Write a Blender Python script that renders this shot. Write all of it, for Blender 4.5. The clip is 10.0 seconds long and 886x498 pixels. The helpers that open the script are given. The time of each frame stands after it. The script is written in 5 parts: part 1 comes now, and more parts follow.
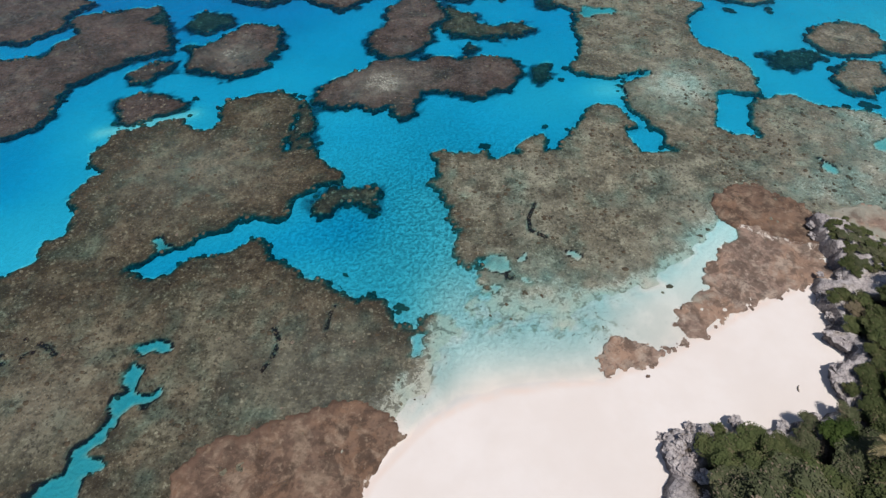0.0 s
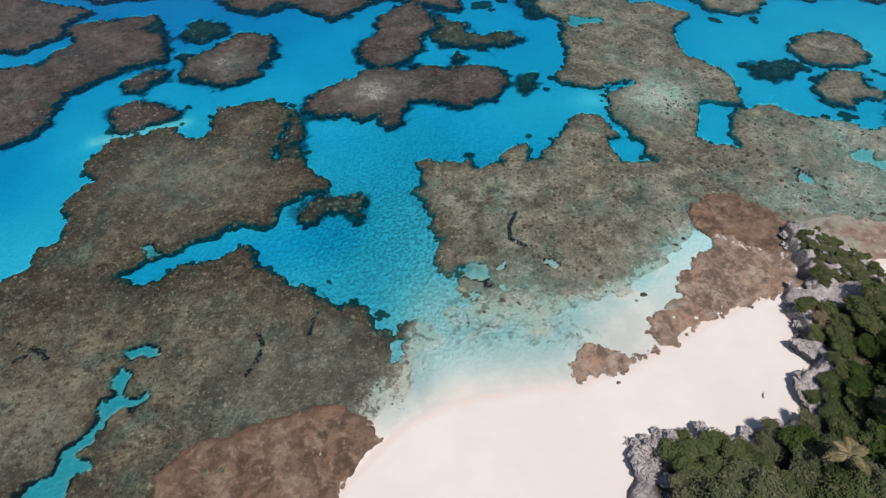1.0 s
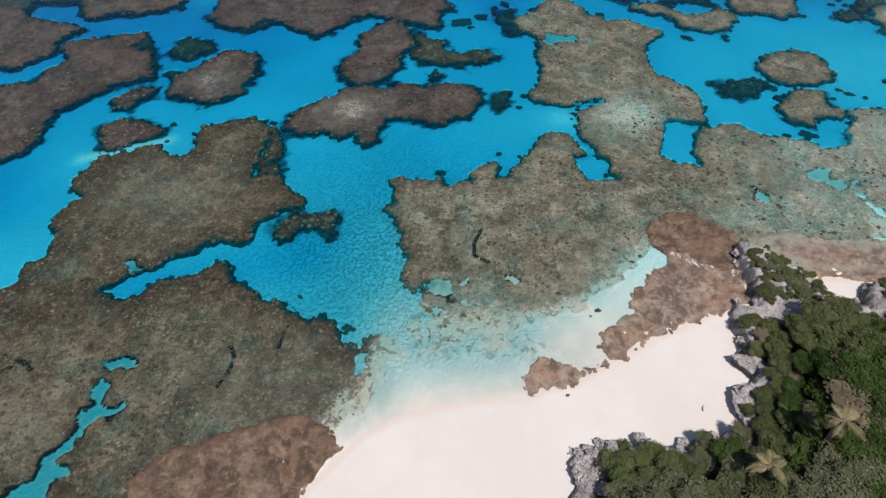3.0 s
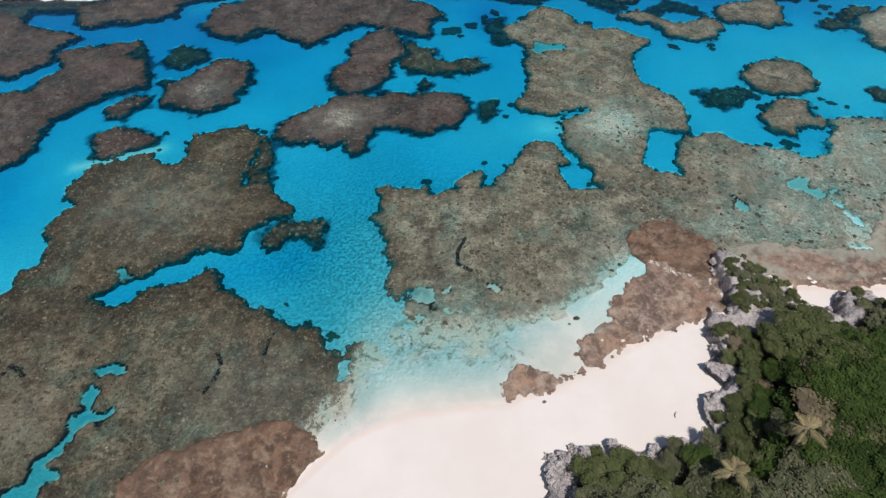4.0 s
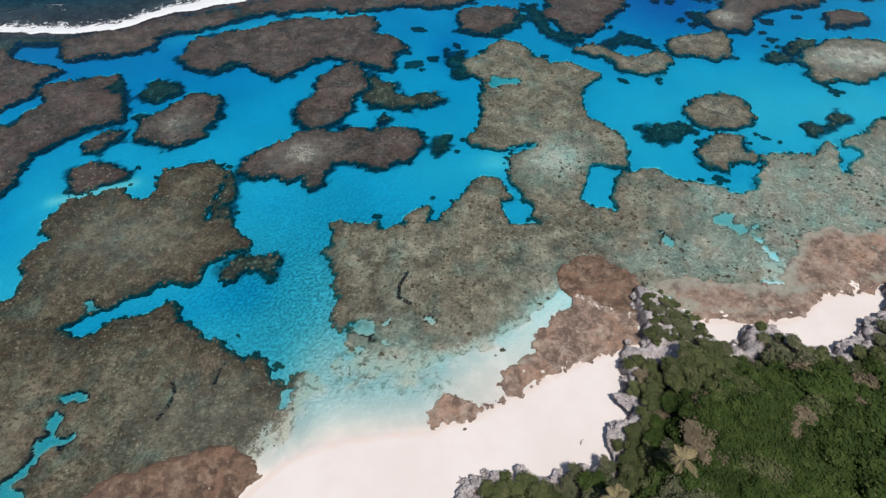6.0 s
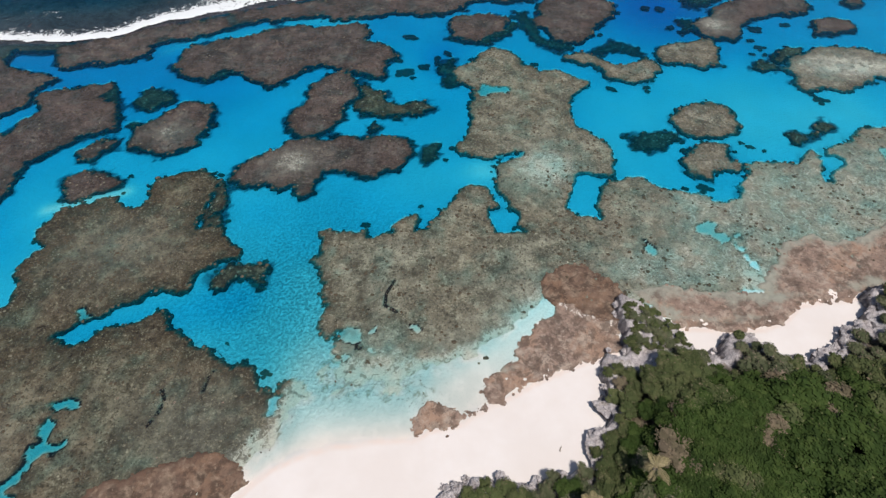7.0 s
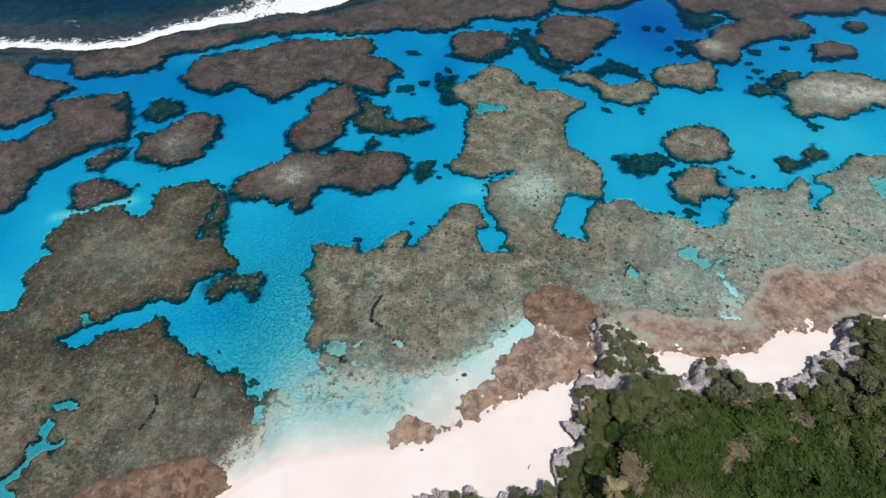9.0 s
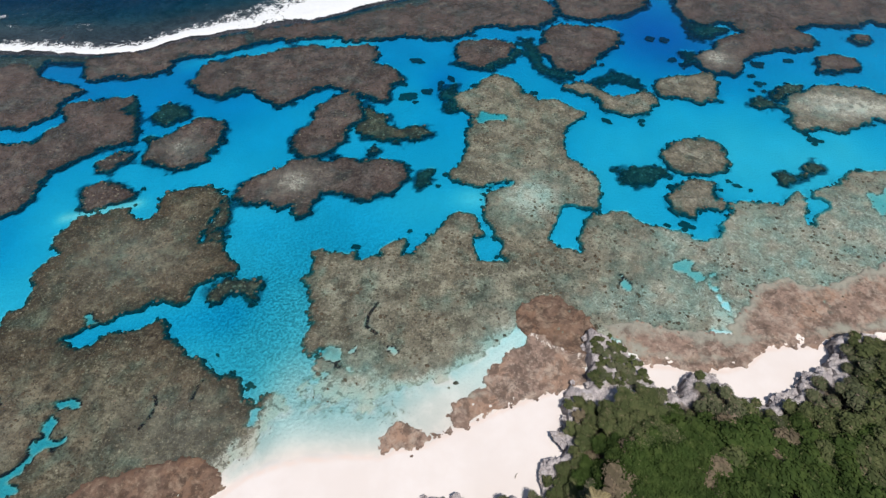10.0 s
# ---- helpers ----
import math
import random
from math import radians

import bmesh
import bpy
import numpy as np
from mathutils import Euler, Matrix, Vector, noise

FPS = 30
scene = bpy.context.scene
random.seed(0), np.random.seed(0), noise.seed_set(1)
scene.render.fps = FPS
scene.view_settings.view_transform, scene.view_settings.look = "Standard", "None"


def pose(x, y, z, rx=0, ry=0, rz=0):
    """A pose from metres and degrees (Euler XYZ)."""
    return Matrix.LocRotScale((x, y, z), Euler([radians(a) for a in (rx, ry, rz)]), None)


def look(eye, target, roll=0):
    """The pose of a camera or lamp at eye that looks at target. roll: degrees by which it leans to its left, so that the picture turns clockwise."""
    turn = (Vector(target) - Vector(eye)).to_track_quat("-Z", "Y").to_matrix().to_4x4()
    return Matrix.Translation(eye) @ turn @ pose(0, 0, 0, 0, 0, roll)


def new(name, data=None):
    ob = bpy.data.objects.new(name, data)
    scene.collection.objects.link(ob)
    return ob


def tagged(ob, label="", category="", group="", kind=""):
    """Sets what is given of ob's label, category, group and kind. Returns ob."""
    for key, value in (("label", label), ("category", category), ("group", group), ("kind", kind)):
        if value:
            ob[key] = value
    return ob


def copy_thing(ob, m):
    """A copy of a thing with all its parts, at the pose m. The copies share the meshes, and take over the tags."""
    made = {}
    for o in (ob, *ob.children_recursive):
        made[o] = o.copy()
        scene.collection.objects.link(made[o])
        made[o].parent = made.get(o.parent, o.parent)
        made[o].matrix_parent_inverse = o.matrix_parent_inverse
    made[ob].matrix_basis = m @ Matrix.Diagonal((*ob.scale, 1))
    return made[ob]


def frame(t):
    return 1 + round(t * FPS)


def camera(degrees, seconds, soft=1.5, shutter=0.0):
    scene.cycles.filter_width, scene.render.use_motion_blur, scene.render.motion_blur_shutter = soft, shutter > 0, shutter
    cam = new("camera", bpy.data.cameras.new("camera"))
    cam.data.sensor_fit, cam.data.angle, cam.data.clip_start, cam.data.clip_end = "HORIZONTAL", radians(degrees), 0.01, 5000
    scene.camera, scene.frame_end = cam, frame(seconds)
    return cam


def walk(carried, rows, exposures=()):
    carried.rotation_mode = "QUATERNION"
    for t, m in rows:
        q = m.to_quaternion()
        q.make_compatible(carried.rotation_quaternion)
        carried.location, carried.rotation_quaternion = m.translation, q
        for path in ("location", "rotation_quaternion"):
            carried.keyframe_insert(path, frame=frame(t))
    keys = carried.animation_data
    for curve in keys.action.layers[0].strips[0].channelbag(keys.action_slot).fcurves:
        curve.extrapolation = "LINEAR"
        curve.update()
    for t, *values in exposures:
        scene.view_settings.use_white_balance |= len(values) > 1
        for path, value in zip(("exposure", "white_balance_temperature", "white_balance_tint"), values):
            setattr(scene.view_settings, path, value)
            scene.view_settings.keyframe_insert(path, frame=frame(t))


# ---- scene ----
# camera: a drone that climbs and slides to its right above the lagoon
cam = camera(80.57, 10.0, soft=1.4)
FLIGHT = [
    (0.0, 0.00, -0.00, 60.00, 39.18, -0.08, -0.00),
    (0.5, 1.57, -0.16, 61.24, 39.13, -0.06, 0.17),
    (1.0, 3.12, -0.40, 62.50, 39.15, -0.04, 0.31),
    (1.5, 4.60, -0.56, 63.69, 39.14, -0.03, 0.40),
    (2.0, 6.20, -0.66, 65.01, 39.13, 0.04, 0.55),
    (2.5, 7.56, -0.79, 66.14, 39.15, 0.05, 0.62),
    (4.0, 11.85, -0.92, 69.77, 39.11, 0.11, 0.79),
    (4.5, 13.29, -0.95, 70.86, 39.14, 0.18, 0.86),
    (5.0, 14.57, -0.83, 72.21, 39.02, 0.12, 0.88),
    (5.5, 15.92, -0.83, 73.46, 39.02, 0.11, 0.90),
    (5.6, 16.19, -0.83, 73.71, 39.02, 0.11, 0.90),
    (6.0, 22.88, -0.40, 79.51, 39.03, 0.24, 1.05),
    (6.1, 23.14, -0.37, 79.76, 39.02, 0.24, 1.05),
    (6.2, 23.41, -0.34, 80.02, 39.02, 0.24, 1.05),
    (7.3, 26.30, 0.02, 82.79, 38.94, 0.24, 1.08),
    (7.5, 26.83, 0.09, 83.30, 38.93, 0.24, 1.08),
    (8.0, 28.29, 0.28, 84.69, 38.92, 0.27, 2.04),
    (8.5, 29.56, 0.41, 85.93, 38.98, 0.25, 2.66),
    (9.0, 30.84, 0.66, 87.23, 38.94, 0.26, 3.31),
    (9.5, 32.25, 0.82, 88.54, 39.01, 0.32, 4.05),
    (10.0, 33.34, 1.09, 89.80, 38.97, 0.29, 4.70),
]
walk(cam, [(t, pose(x, y, z, rx, ry, rz)) for t, x, y, z, rx, ry, rz in FLIGHT],
     exposures=[(0.0, -0.27), (5.5, -0.24), (6.0, -0.24), (7.5, -0.15), (10.0, -0.11)])

# ---- daylight ----
SUN_FROM = Vector((0.34, -0.52, 1.50)).normalized()
sky = bpy.data.worlds.new("sky")
scene.world = sky
sky.use_nodes = True
sky_tex = sky.node_tree.nodes.new("ShaderNodeTexSky")
sky_tex.sky_type = "NISHITA"
sky_tex.sun_disc = False
sky_tex.sun_elevation = math.asin(SUN_FROM.z)
sky_tex.sun_rotation = math.atan2(SUN_FROM.x, SUN_FROM.y)
sky.node_tree.links.new(sky_tex.outputs[0], sky.node_tree.nodes["Background"].inputs[0])
sky.node_tree.nodes["Background"].inputs[1].default_value = 0.070
sun_data = bpy.data.lights.new("sun", "SUN")
sun_data.energy, sun_data.angle, sun_data.color = 3.75, radians(0.53), (1.0, 0.96, 0.90)
sun = new("sun", sun_data)
sun.matrix_world = look(SUN_FROM * 300, (0, 0, 0))


# ---- materials ----
class Mat:
    """A node material with short helpers."""

    def __init__(self, name, rough=0.8, spec=0.3):
        self.m = bpy.data.materials.new(name)
        self.m.use_nodes = True
        self.t = self.m.node_tree
        self.b = self.t.nodes["Principled BSDF"]
        self.b.inputs["Roughness"].default_value = rough
        self.b.inputs["Specular IOR Level"].default_value = spec
        self.geo = self.t.nodes.new("ShaderNodeNewGeometry")
        self.pos = self.geo.outputs["Position"]

    def n(self, kind):
        return self.t.nodes.new(kind)

    def put(self, a, b):
        if isinstance(a, (int, float)):
            b.default_value = a
        elif isinstance(a, tuple):
            b.default_value = (*a, 1.0) if len(a) == 3 and len(b.default_value) == 4 else a
        else:
            self.t.links.new(a, b)

    def noise(self, size, detail=4.0, rough=0.6, warp=0.0, colour=False):
        x = self.n("ShaderNodeTexNoise")
        self.put(self.pos, x.inputs["Vector"])
        x.inputs["Scale"].default_value = 1.0 / size
        x.inputs["Detail"].default_value = detail
        x.inputs["Roughness"].default_value = rough
        x.inputs["Distortion"].default_value = warp
        return x.outputs[1 if colour else 0]

    def cells(self, size, feature="F1", out="Distance"):
        x = self.n("ShaderNodeTexVoronoi")
        x.feature = feature
        self.put(self.pos, x.inputs["Vector"])
        x.inputs["Scale"].default_value = 1.0 / size
        return x.outputs[out]

    def steps(self, f, lo, hi, a=0.0, b=1.0):
        x = self.n("ShaderNodeMapRange")
        x.interpolation_type = "SMOOTHSTEP"
        self.put(f, x.inputs[0])
        for i, v in enumerate((lo, hi, a, b)):
            x.inputs[1 + i].default_value = v
        return x.outputs[0]

    def math(self, op, a, b=0.0):
        x = self.n("ShaderNodeMath")
        x.operation = op
        self.put(a, x.inputs[0])
        self.put(b, x.inputs[1])
        return x.outputs[0]

    def mix(self, f, a, b, how="MIX"):
        x = self.n("ShaderNodeMix")
        x.data_type, x.blend_type = "RGBA", how
        self.put(f, x.inputs[0])
        self.put(a, x.inputs[6])
        self.put(b, x.inputs[7])
        return x.outputs[2]

    def attr(self, name):
        x = self.n("ShaderNodeAttribute")
        x.attribute_name = name
        return x.outputs["Fac"]

    def bump(self, h, depth, strength=1.0):
        x = self.n("ShaderNodeBump")
        x.inputs["Strength"].default_value = strength
        x.inputs["Distance"].default_value = depth
        self.put(h, x.inputs["Height"])
        return x.outputs[0]

    def done(self, colour, normal=None):
        self.put(colour, self.b.inputs["Base Color"])
        if normal is not None:
            self.put(normal, self.b.inputs["Normal"])
        return self.m


def sand_material():
    k = Mat("coral_sand", 0.9, 0.2)
    c = k.mix(k.steps(k.noise(14.0), 0.35, 0.65), (0.82, 0.735, 0.690), (0.87, 0.795, 0.760))
    c = k.mix(k.steps(k.noise(1.1, 6), 0.4, 0.7, 0.0, 0.22), c, (0.82, 0.725, 0.67))
    # damp band at the tide line
    wet = k.math("MULTIPLY", k.steps(k.attr("damp"), 0.0, 1.0), k.steps(k.noise(2.5), 0.2, 0.6, 0.35, 0.75))
    c = k.mix(wet, c, (0.80, 0.65, 0.57))
    c = k.mix(k.math("MULTIPLY", k.attr("silt"), k.steps(k.noise(3.0, 5), 0.3, 0.6, 0.7, 1.0)), c, (0.49, 0.51, 0.485))
    # rubble and turf that lie on the deeper sand
    litter = k.math("ADD", k.attr("litter"), k.math("MULTIPLY", k.math("SUBTRACT", k.noise(2.1, 8, 0.72, 0.3), 0.5), 2.6))
    c = k.mix(k.math("MULTIPLY", k.steps(litter, 0.62, 0.95, 0.0, 0.85), k.steps(k.attr("litter"), 0.1, 0.4)), c, (0.235, 0.225, 0.170))
    c = k.mix(k.math("MULTIPLY", k.steps(k.noise(0.7, 3, 0.6), 0.62, 0.72, 0.0, 0.8), k.steps(k.attr("litter"), 0.15, 0.5)), c, (0.13, 0.11, 0.085))
    # sand darker in a band at the foot of the reefs, broken by noise
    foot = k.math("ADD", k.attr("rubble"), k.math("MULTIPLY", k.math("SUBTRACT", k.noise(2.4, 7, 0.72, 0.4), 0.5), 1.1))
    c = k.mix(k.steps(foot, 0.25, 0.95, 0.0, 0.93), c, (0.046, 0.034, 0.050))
    # net of sunlight through the waves, put into the sand's colour and bump
    caustics = k.noise(0.55, 2, 0.5, 0.3)
    c = k.mix(k.math("MULTIPLY", k.steps(caustics, 0.60, 0.40), k.math("MULTIPLY", k.attr("ripple"), 0.62)), c, (0.42, 0.42, 0.40))
    h = k.math("ADD", k.noise(2.2, 3), k.math("MULTIPLY", k.noise(0.35, 3), 0.12))
    waves = k.math("MULTIPLY", caustics, k.attr("ripple"))
    return k.done(c, k.bump(k.math("ADD", k.math("MULTIPLY", h, 0.35), k.math("MULTIPLY", waves, 7.0)), 0.10, 1.0))


def reef_material(name, base, dark, pale, warm, grain=1.0, hard=0.8, wall_tone=0.017):
    """Coral flat: algal turf with pale heads, pits, sandy film and walls darkened for weed and shade."""
    k = Mat(name, 0.85, 0.2)
    c = k.mix(k.steps(k.noise(9.0, 5, 0.62, 0.4), 0.41, 0.59), base, tuple(v * 0.84 for v in dark))
    c = k.mix(k.steps(k.noise(17.0, 4, 0.6), 0.46, 0.58, 0.0, 0.85), c, warm)
    c = k.mix(k.steps(k.noise(5.2, 6, 0.68, 0.6), 0.51, 0.62, 0.0, 0.55), c, pale)
    c = k.mix(k.steps(k.noise(3.1, 6, 0.70, 0.3), 0.48, 0.36, 0.0, 0.70), c, tuple(v * 0.60 for v in dark))
    # weedy brown fringe towards the deep channels
    fringe = k.math("ADD", k.attr("fringe"), k.math("MULTIPLY", k.math("SUBTRACT", k.noise(2.6, 7, 0.75, 0.4), 0.5), 1.3))
    c = k.mix(k.steps(fringe, 0.25, 0.85, 0.0, 0.80), c, tuple(v * f for v, f in zip(dark, (0.70, 0.62, 0.56))))
    # clumps of coral with dark hollows between them
    clump = k.noise(1.05, 6, 0.72, 0.25)
    c = k.mix(k.steps(clump, 0.47, 0.36, 0.0, 0.62 * grain), c, tuple(v * 0.45 for v in dark))
    c = k.mix(k.steps(clump, 0.54, 0.66, 0.0, 0.50 * grain), c, pale)
    c = k.mix(k.steps(k.noise(1.3, 8, 0.78, 0.3), 0.53, 0.66, 0.0, 0.7 * grain), c, tuple(v * 0.7 for v in dark))
    holes = k.math("MULTIPLY", k.steps(k.math("ADD", k.cells(1.9), k.math("MULTIPLY", k.noise(0.6, 4), 0.6)), 0.52, 0.40), k.steps(k.noise(6.0, 6, 0.75), 0.47, 0.60))
    c = k.mix(k.math("MULTIPLY", holes, 0.9), c, (0.016, 0.014, 0.011))
    grit = k.noise(0.62, 2, 0.55)
    rough = k.steps(k.noise(7.0, 5, 0.7), 0.38, 0.60, 0.45, 1.0)
    c = k.mix(k.math("MULTIPLY", k.steps(grit, 0.44, 0.31, 0.0, 0.85 * grain), rough), c, tuple(v * 0.34 for v in dark))
    c = k.mix(k.math("MULTIPLY", k.steps(grit, 0.58, 0.72, 0.0, 0.75 * grain), rough), c, tuple(v * 1.08 for v in pale))
    crumbs = k.noise(0.30, 2, 0.5)
    c = k.mix(k.steps(crumbs, 0.41, 0.30, 0.0, 0.85 * grain), c, tuple(v * 0.36 for v in dark))
    c = k.mix(k.steps(crumbs, 0.62, 0.73, 0.0, 0.75 * grain), c, tuple(v * 1.15 for v in pale))
    tips = k.math("MULTIPLY", k.steps(k.math("ADD", k.cells(1.25), k.math("MULTIPLY", k.noise(0.3, 3), 0.5)), 0.44, 0.32), k.steps(k.noise(5.0, 6, 0.75), 0.50, 0.62))
    c = k.mix(k.math("MULTIPLY", tips, 0.8 * grain), c, tuple(min(0.6, v * 1.4) for v in pale))
    # sand: a thin film, then lacy drifts that fill the hollows
    film = k.attr("sand")
    c = k.mix(k.math("MULTIPLY", k.math("MULTIPLY", film, k.steps(k.noise(1.6, 6, 0.7), 0.35, 0.6, 0.45, 1.0)), 0.52), c, (0.385, 0.415, 0.365))
    lace = k.steps(k.math("ABSOLUTE", k.math("SUBTRACT", k.noise(1.5, 6, 0.7, 0.3), 0.5)), 0.07, 0.0, -0.10, 0.24)
    f = k.math("ADD", k.math("ADD", film, k.math("MULTIPLY", lace, k.steps(film, 0.15, 0.45))), k.math("MULTIPLY", k.math("SUBTRACT", k.noise(1.5, 7, 0.75, 0.2), 0.5), 2.2))
    veins = k.steps(k.math("ABSOLUTE", k.math("SUBTRACT", k.noise(2.4, 3, 0.55, 0.9), 0.5)), 0.045, 0.008)
    c = k.mix(k.math("MULTIPLY", k.math("MULTIPLY", veins, k.steps(k.noise(0.9, 4, 0.7), 0.42, 0.56)), k.steps(film, 0.42, 0.66, 0.0, 0.8)), c, (0.55, 0.57, 0.50))
    c = k.mix(k.steps(f, 0.70, 1.02, 0.0, hard), c, (0.54, 0.565, 0.50))
    # steep faces, rims and cracks: weed, and shade put into the colour
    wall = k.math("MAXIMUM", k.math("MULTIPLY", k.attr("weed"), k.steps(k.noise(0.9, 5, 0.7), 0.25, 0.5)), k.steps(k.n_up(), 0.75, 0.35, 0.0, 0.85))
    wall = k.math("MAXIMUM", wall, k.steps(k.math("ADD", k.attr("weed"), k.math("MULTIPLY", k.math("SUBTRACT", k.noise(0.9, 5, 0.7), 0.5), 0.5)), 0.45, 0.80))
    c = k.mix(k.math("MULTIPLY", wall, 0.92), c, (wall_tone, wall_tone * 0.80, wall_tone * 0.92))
    h = k.math("ADD", k.noise(0.8, 6, 0.75), k.math("MULTIPLY", k.cells(0.45), 0.5))
    return k.done(c, k.bump(h, 0.30 * grain, 1.0))


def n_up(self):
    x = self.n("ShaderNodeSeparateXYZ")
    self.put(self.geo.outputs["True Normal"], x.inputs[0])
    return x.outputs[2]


Mat.n_up = n_up


def beachrock_material(name, a, b, pale, veil):
    k = Mat(name, 0.75, 0.3)
    c = k.mix(k.steps(k.noise(4.5, 6, 0.62, 0.6), 0.38, 0.62), a, b)
    c = k.mix(k.steps(k.noise(7.0, 3), 0.45, 0.65, 0.0, 0.6), c, tuple(v * f for v, f in zip(a, (1.22, 1.08, 0.92))))
    c = k.mix(k.steps(k.noise(2.6, 8, 0.72, 0.6), 0.48, 0.60, 0.0, 0.70), c, pale)
    c = k.mix(k.steps(k.noise(3.3, 8, 0.75, 0.5), 0.50, 0.40, 0.0, 0.72), c, tuple(v * 0.48 for v in b))
    c = k.mix(k.steps(k.noise(0.9, 6, 0.75, 0.3), 0.52, 0.68, 0.0, 0.55), c, (0.10, 0.072, 0.056))
    c = k.mix(k.math("MULTIPLY", k.steps(k.noise(1.9, 5, 0.68, 0.3), 0.54, 0.40, 0.0, 0.75), k.steps(k.noise(8.0, 3), 0.40, 0.56, 0.35, 1.0)), c, tuple(v * 0.42 for v in b))
    grit = k.noise(0.55, 2, 0.55)
    c = k.mix(k.steps(grit, 0.42, 0.30, 0.0, 0.45), c, (0.10, 0.070, 0.055))
    c = k.mix(k.steps(grit, 0.60, 0.74, 0.0, 0.55), c, tuple(v * 1.05 for v in pale))
    v = k.math("ADD", k.attr("veil"), k.math("MULTIPLY", k.math("SUBTRACT", k.noise(2.4, 7, 0.75, 0.5), 0.5), 1.5))
    c = k.mix(k.steps(v, 0.25, 0.95, 0.0, 0.92), c, veil)
    f = k.math("ADD", k.attr("sand"), k.math("MULTIPLY", k.math("SUBTRACT", k.noise(1.6, 8, 0.8, 0.5), 0.5), 2.4))
    c = k.mix(k.steps(f, 0.55, 0.72), c, (0.76, 0.68, 0.61))
    h = k.math("ADD", k.noise(1.0, 8, 0.75), k.math("MULTIPLY", k.noise(0.2, 3), 0.3))
    return k.done(c, k.bump(h, 0.2, 1.0))


def limestone_material():
    k = Mat("karst_limestone", 0.9, 0.2)
    c = k.mix(k.steps(k.noise(1.6, 6, 0.7), 0.35, 0.65), (0.45, 0.395, 0.395), (0.67, 0.61, 0.605))
    c = k.mix(k.steps(k.noise(0.5, 5, 0.7), 0.5, 0.7, 0.0, 0.8), c, (0.17, 0.15, 0.145))
    c = k.mix(k.steps(k.noise(3.0, 4), 0.58, 0.7, 0.0, 0.6), c, (0.36, 0.29, 0.22))
    c = k.mix(k.steps(k.cells(0.8, "DISTANCE_TO_EDGE"), 0.06, 0.0, 0.0, 0.55), c, (0.10, 0.09, 0.09))
    # shade of steep and undercut faces, put into the colour by the normal
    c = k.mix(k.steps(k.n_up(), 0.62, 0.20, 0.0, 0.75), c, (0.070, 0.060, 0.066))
    c = k.mix(k.attr("soil"), c, k.mix(k.steps(k.noise(1.2, 5, 0.7), 0.4, 0.65), (0.05, 0.045, 0.03), (0.15, 0.11, 0.075)))
    h = k.math("ADD", k.noise(0.6, 6, 0.75), k.math("MULTIPLY", k.cells(0.35), 0.5))
    return k.done(c, k.bump(h, 0.25, 1.0))


def leaf_material(name, a, b, c_dry, dry):
    k = Mat(name, 0.75, 0.12)
    info = k.n("ShaderNodeObjectInfo")
    c = k.mix(k.steps(k.geo.outputs["Random Per Island"], 0.0, 1.0, 0.2, 0.8), a, b)
    c = k.mix(k.steps(info.outputs["Random"], 0.0, 1.0, 0.0, 0.55), c, tuple(x * 0.6 for x in b))
    c = k.mix(k.steps(k.noise(6.0, 4), 0.42, 0.62, 0.0, 0.6), c, tuple(x * 0.55 for x in a))
    c = k.mix(k.steps(k.noise(1.9, 5, 0.7), 0.48, 0.62, 0.0, 0.55), c, tuple(x * f for x, f in zip(b, (1.25, 1.12, 1.2))))
    c = k.mix(k.math("MULTIPLY", k.steps(k.math("FRACT", k.math("MULTIPLY", k.geo.outputs["Random Per Island"], 37.0)), 1.0 - dry, 1.0), 0.8), c, c_dry)
    k.b.inputs["Transmission Weight"].default_value = 0.0
    return k.done(c)


def plain_material(name, a, b, size, rough=0.85):
    k = Mat(name, rough, 0.2)
    h = k.noise(size, 5, 0.7)
    return k.done(k.mix(k.steps(h, 0.35, 0.65), a, b), k.bump(h, size * 0.1, 0.6))


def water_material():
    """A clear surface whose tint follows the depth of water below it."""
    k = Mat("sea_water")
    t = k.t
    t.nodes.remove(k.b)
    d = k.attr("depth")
    # light lost in the water, put into the tint by each vertex's depth
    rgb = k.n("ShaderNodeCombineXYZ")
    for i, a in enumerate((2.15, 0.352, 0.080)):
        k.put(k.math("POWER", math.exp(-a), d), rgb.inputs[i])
    h = k.math("ADD", k.noise(1.5, 3, 0.55, 0.6), k.math("MULTIPLY", k.noise(0.5, 2, 0.5, 0.5), 0.45))
    ripple = k.bump(h, 0.16, 1.0)
    clear = k.n("ShaderNodeBsdfTransparent")
    k.put(rgb.outputs[0], clear.inputs[0])
    body = k.n("ShaderNodeBsdfDiffuse")
    body.inputs[0].default_value = (0.0, 0.080, 0.185, 1)
    k.put(ripple, body.inputs["Normal"])
    gloss = k.n("ShaderNodeBsdfGlossy")
    gloss.inputs["Roughness"].default_value = 0.12
    k.put(ripple, gloss.inputs["Normal"])
    # light scattered by the water, put in as a share of plain blue
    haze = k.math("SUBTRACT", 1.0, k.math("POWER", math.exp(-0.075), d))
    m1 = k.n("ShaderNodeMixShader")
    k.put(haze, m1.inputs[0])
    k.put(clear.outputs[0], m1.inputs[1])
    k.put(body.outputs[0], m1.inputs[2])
    fr = k.n("ShaderNodeFresnel")
    fr.inputs["IOR"].default_value = 1.22
    k.put(ripple, fr.inputs["Normal"])
    m2 = k.n("ShaderNodeMixShader")
    k.put(fr.outputs[0], m2.inputs[0])
    k.put(m1.outputs[0], m2.inputs[1])
    k.put(gloss.outputs[0], m2.inputs[2])
    k.put(m2.outputs[0], t.nodes["Material Output"].inputs[0])
    return k.m


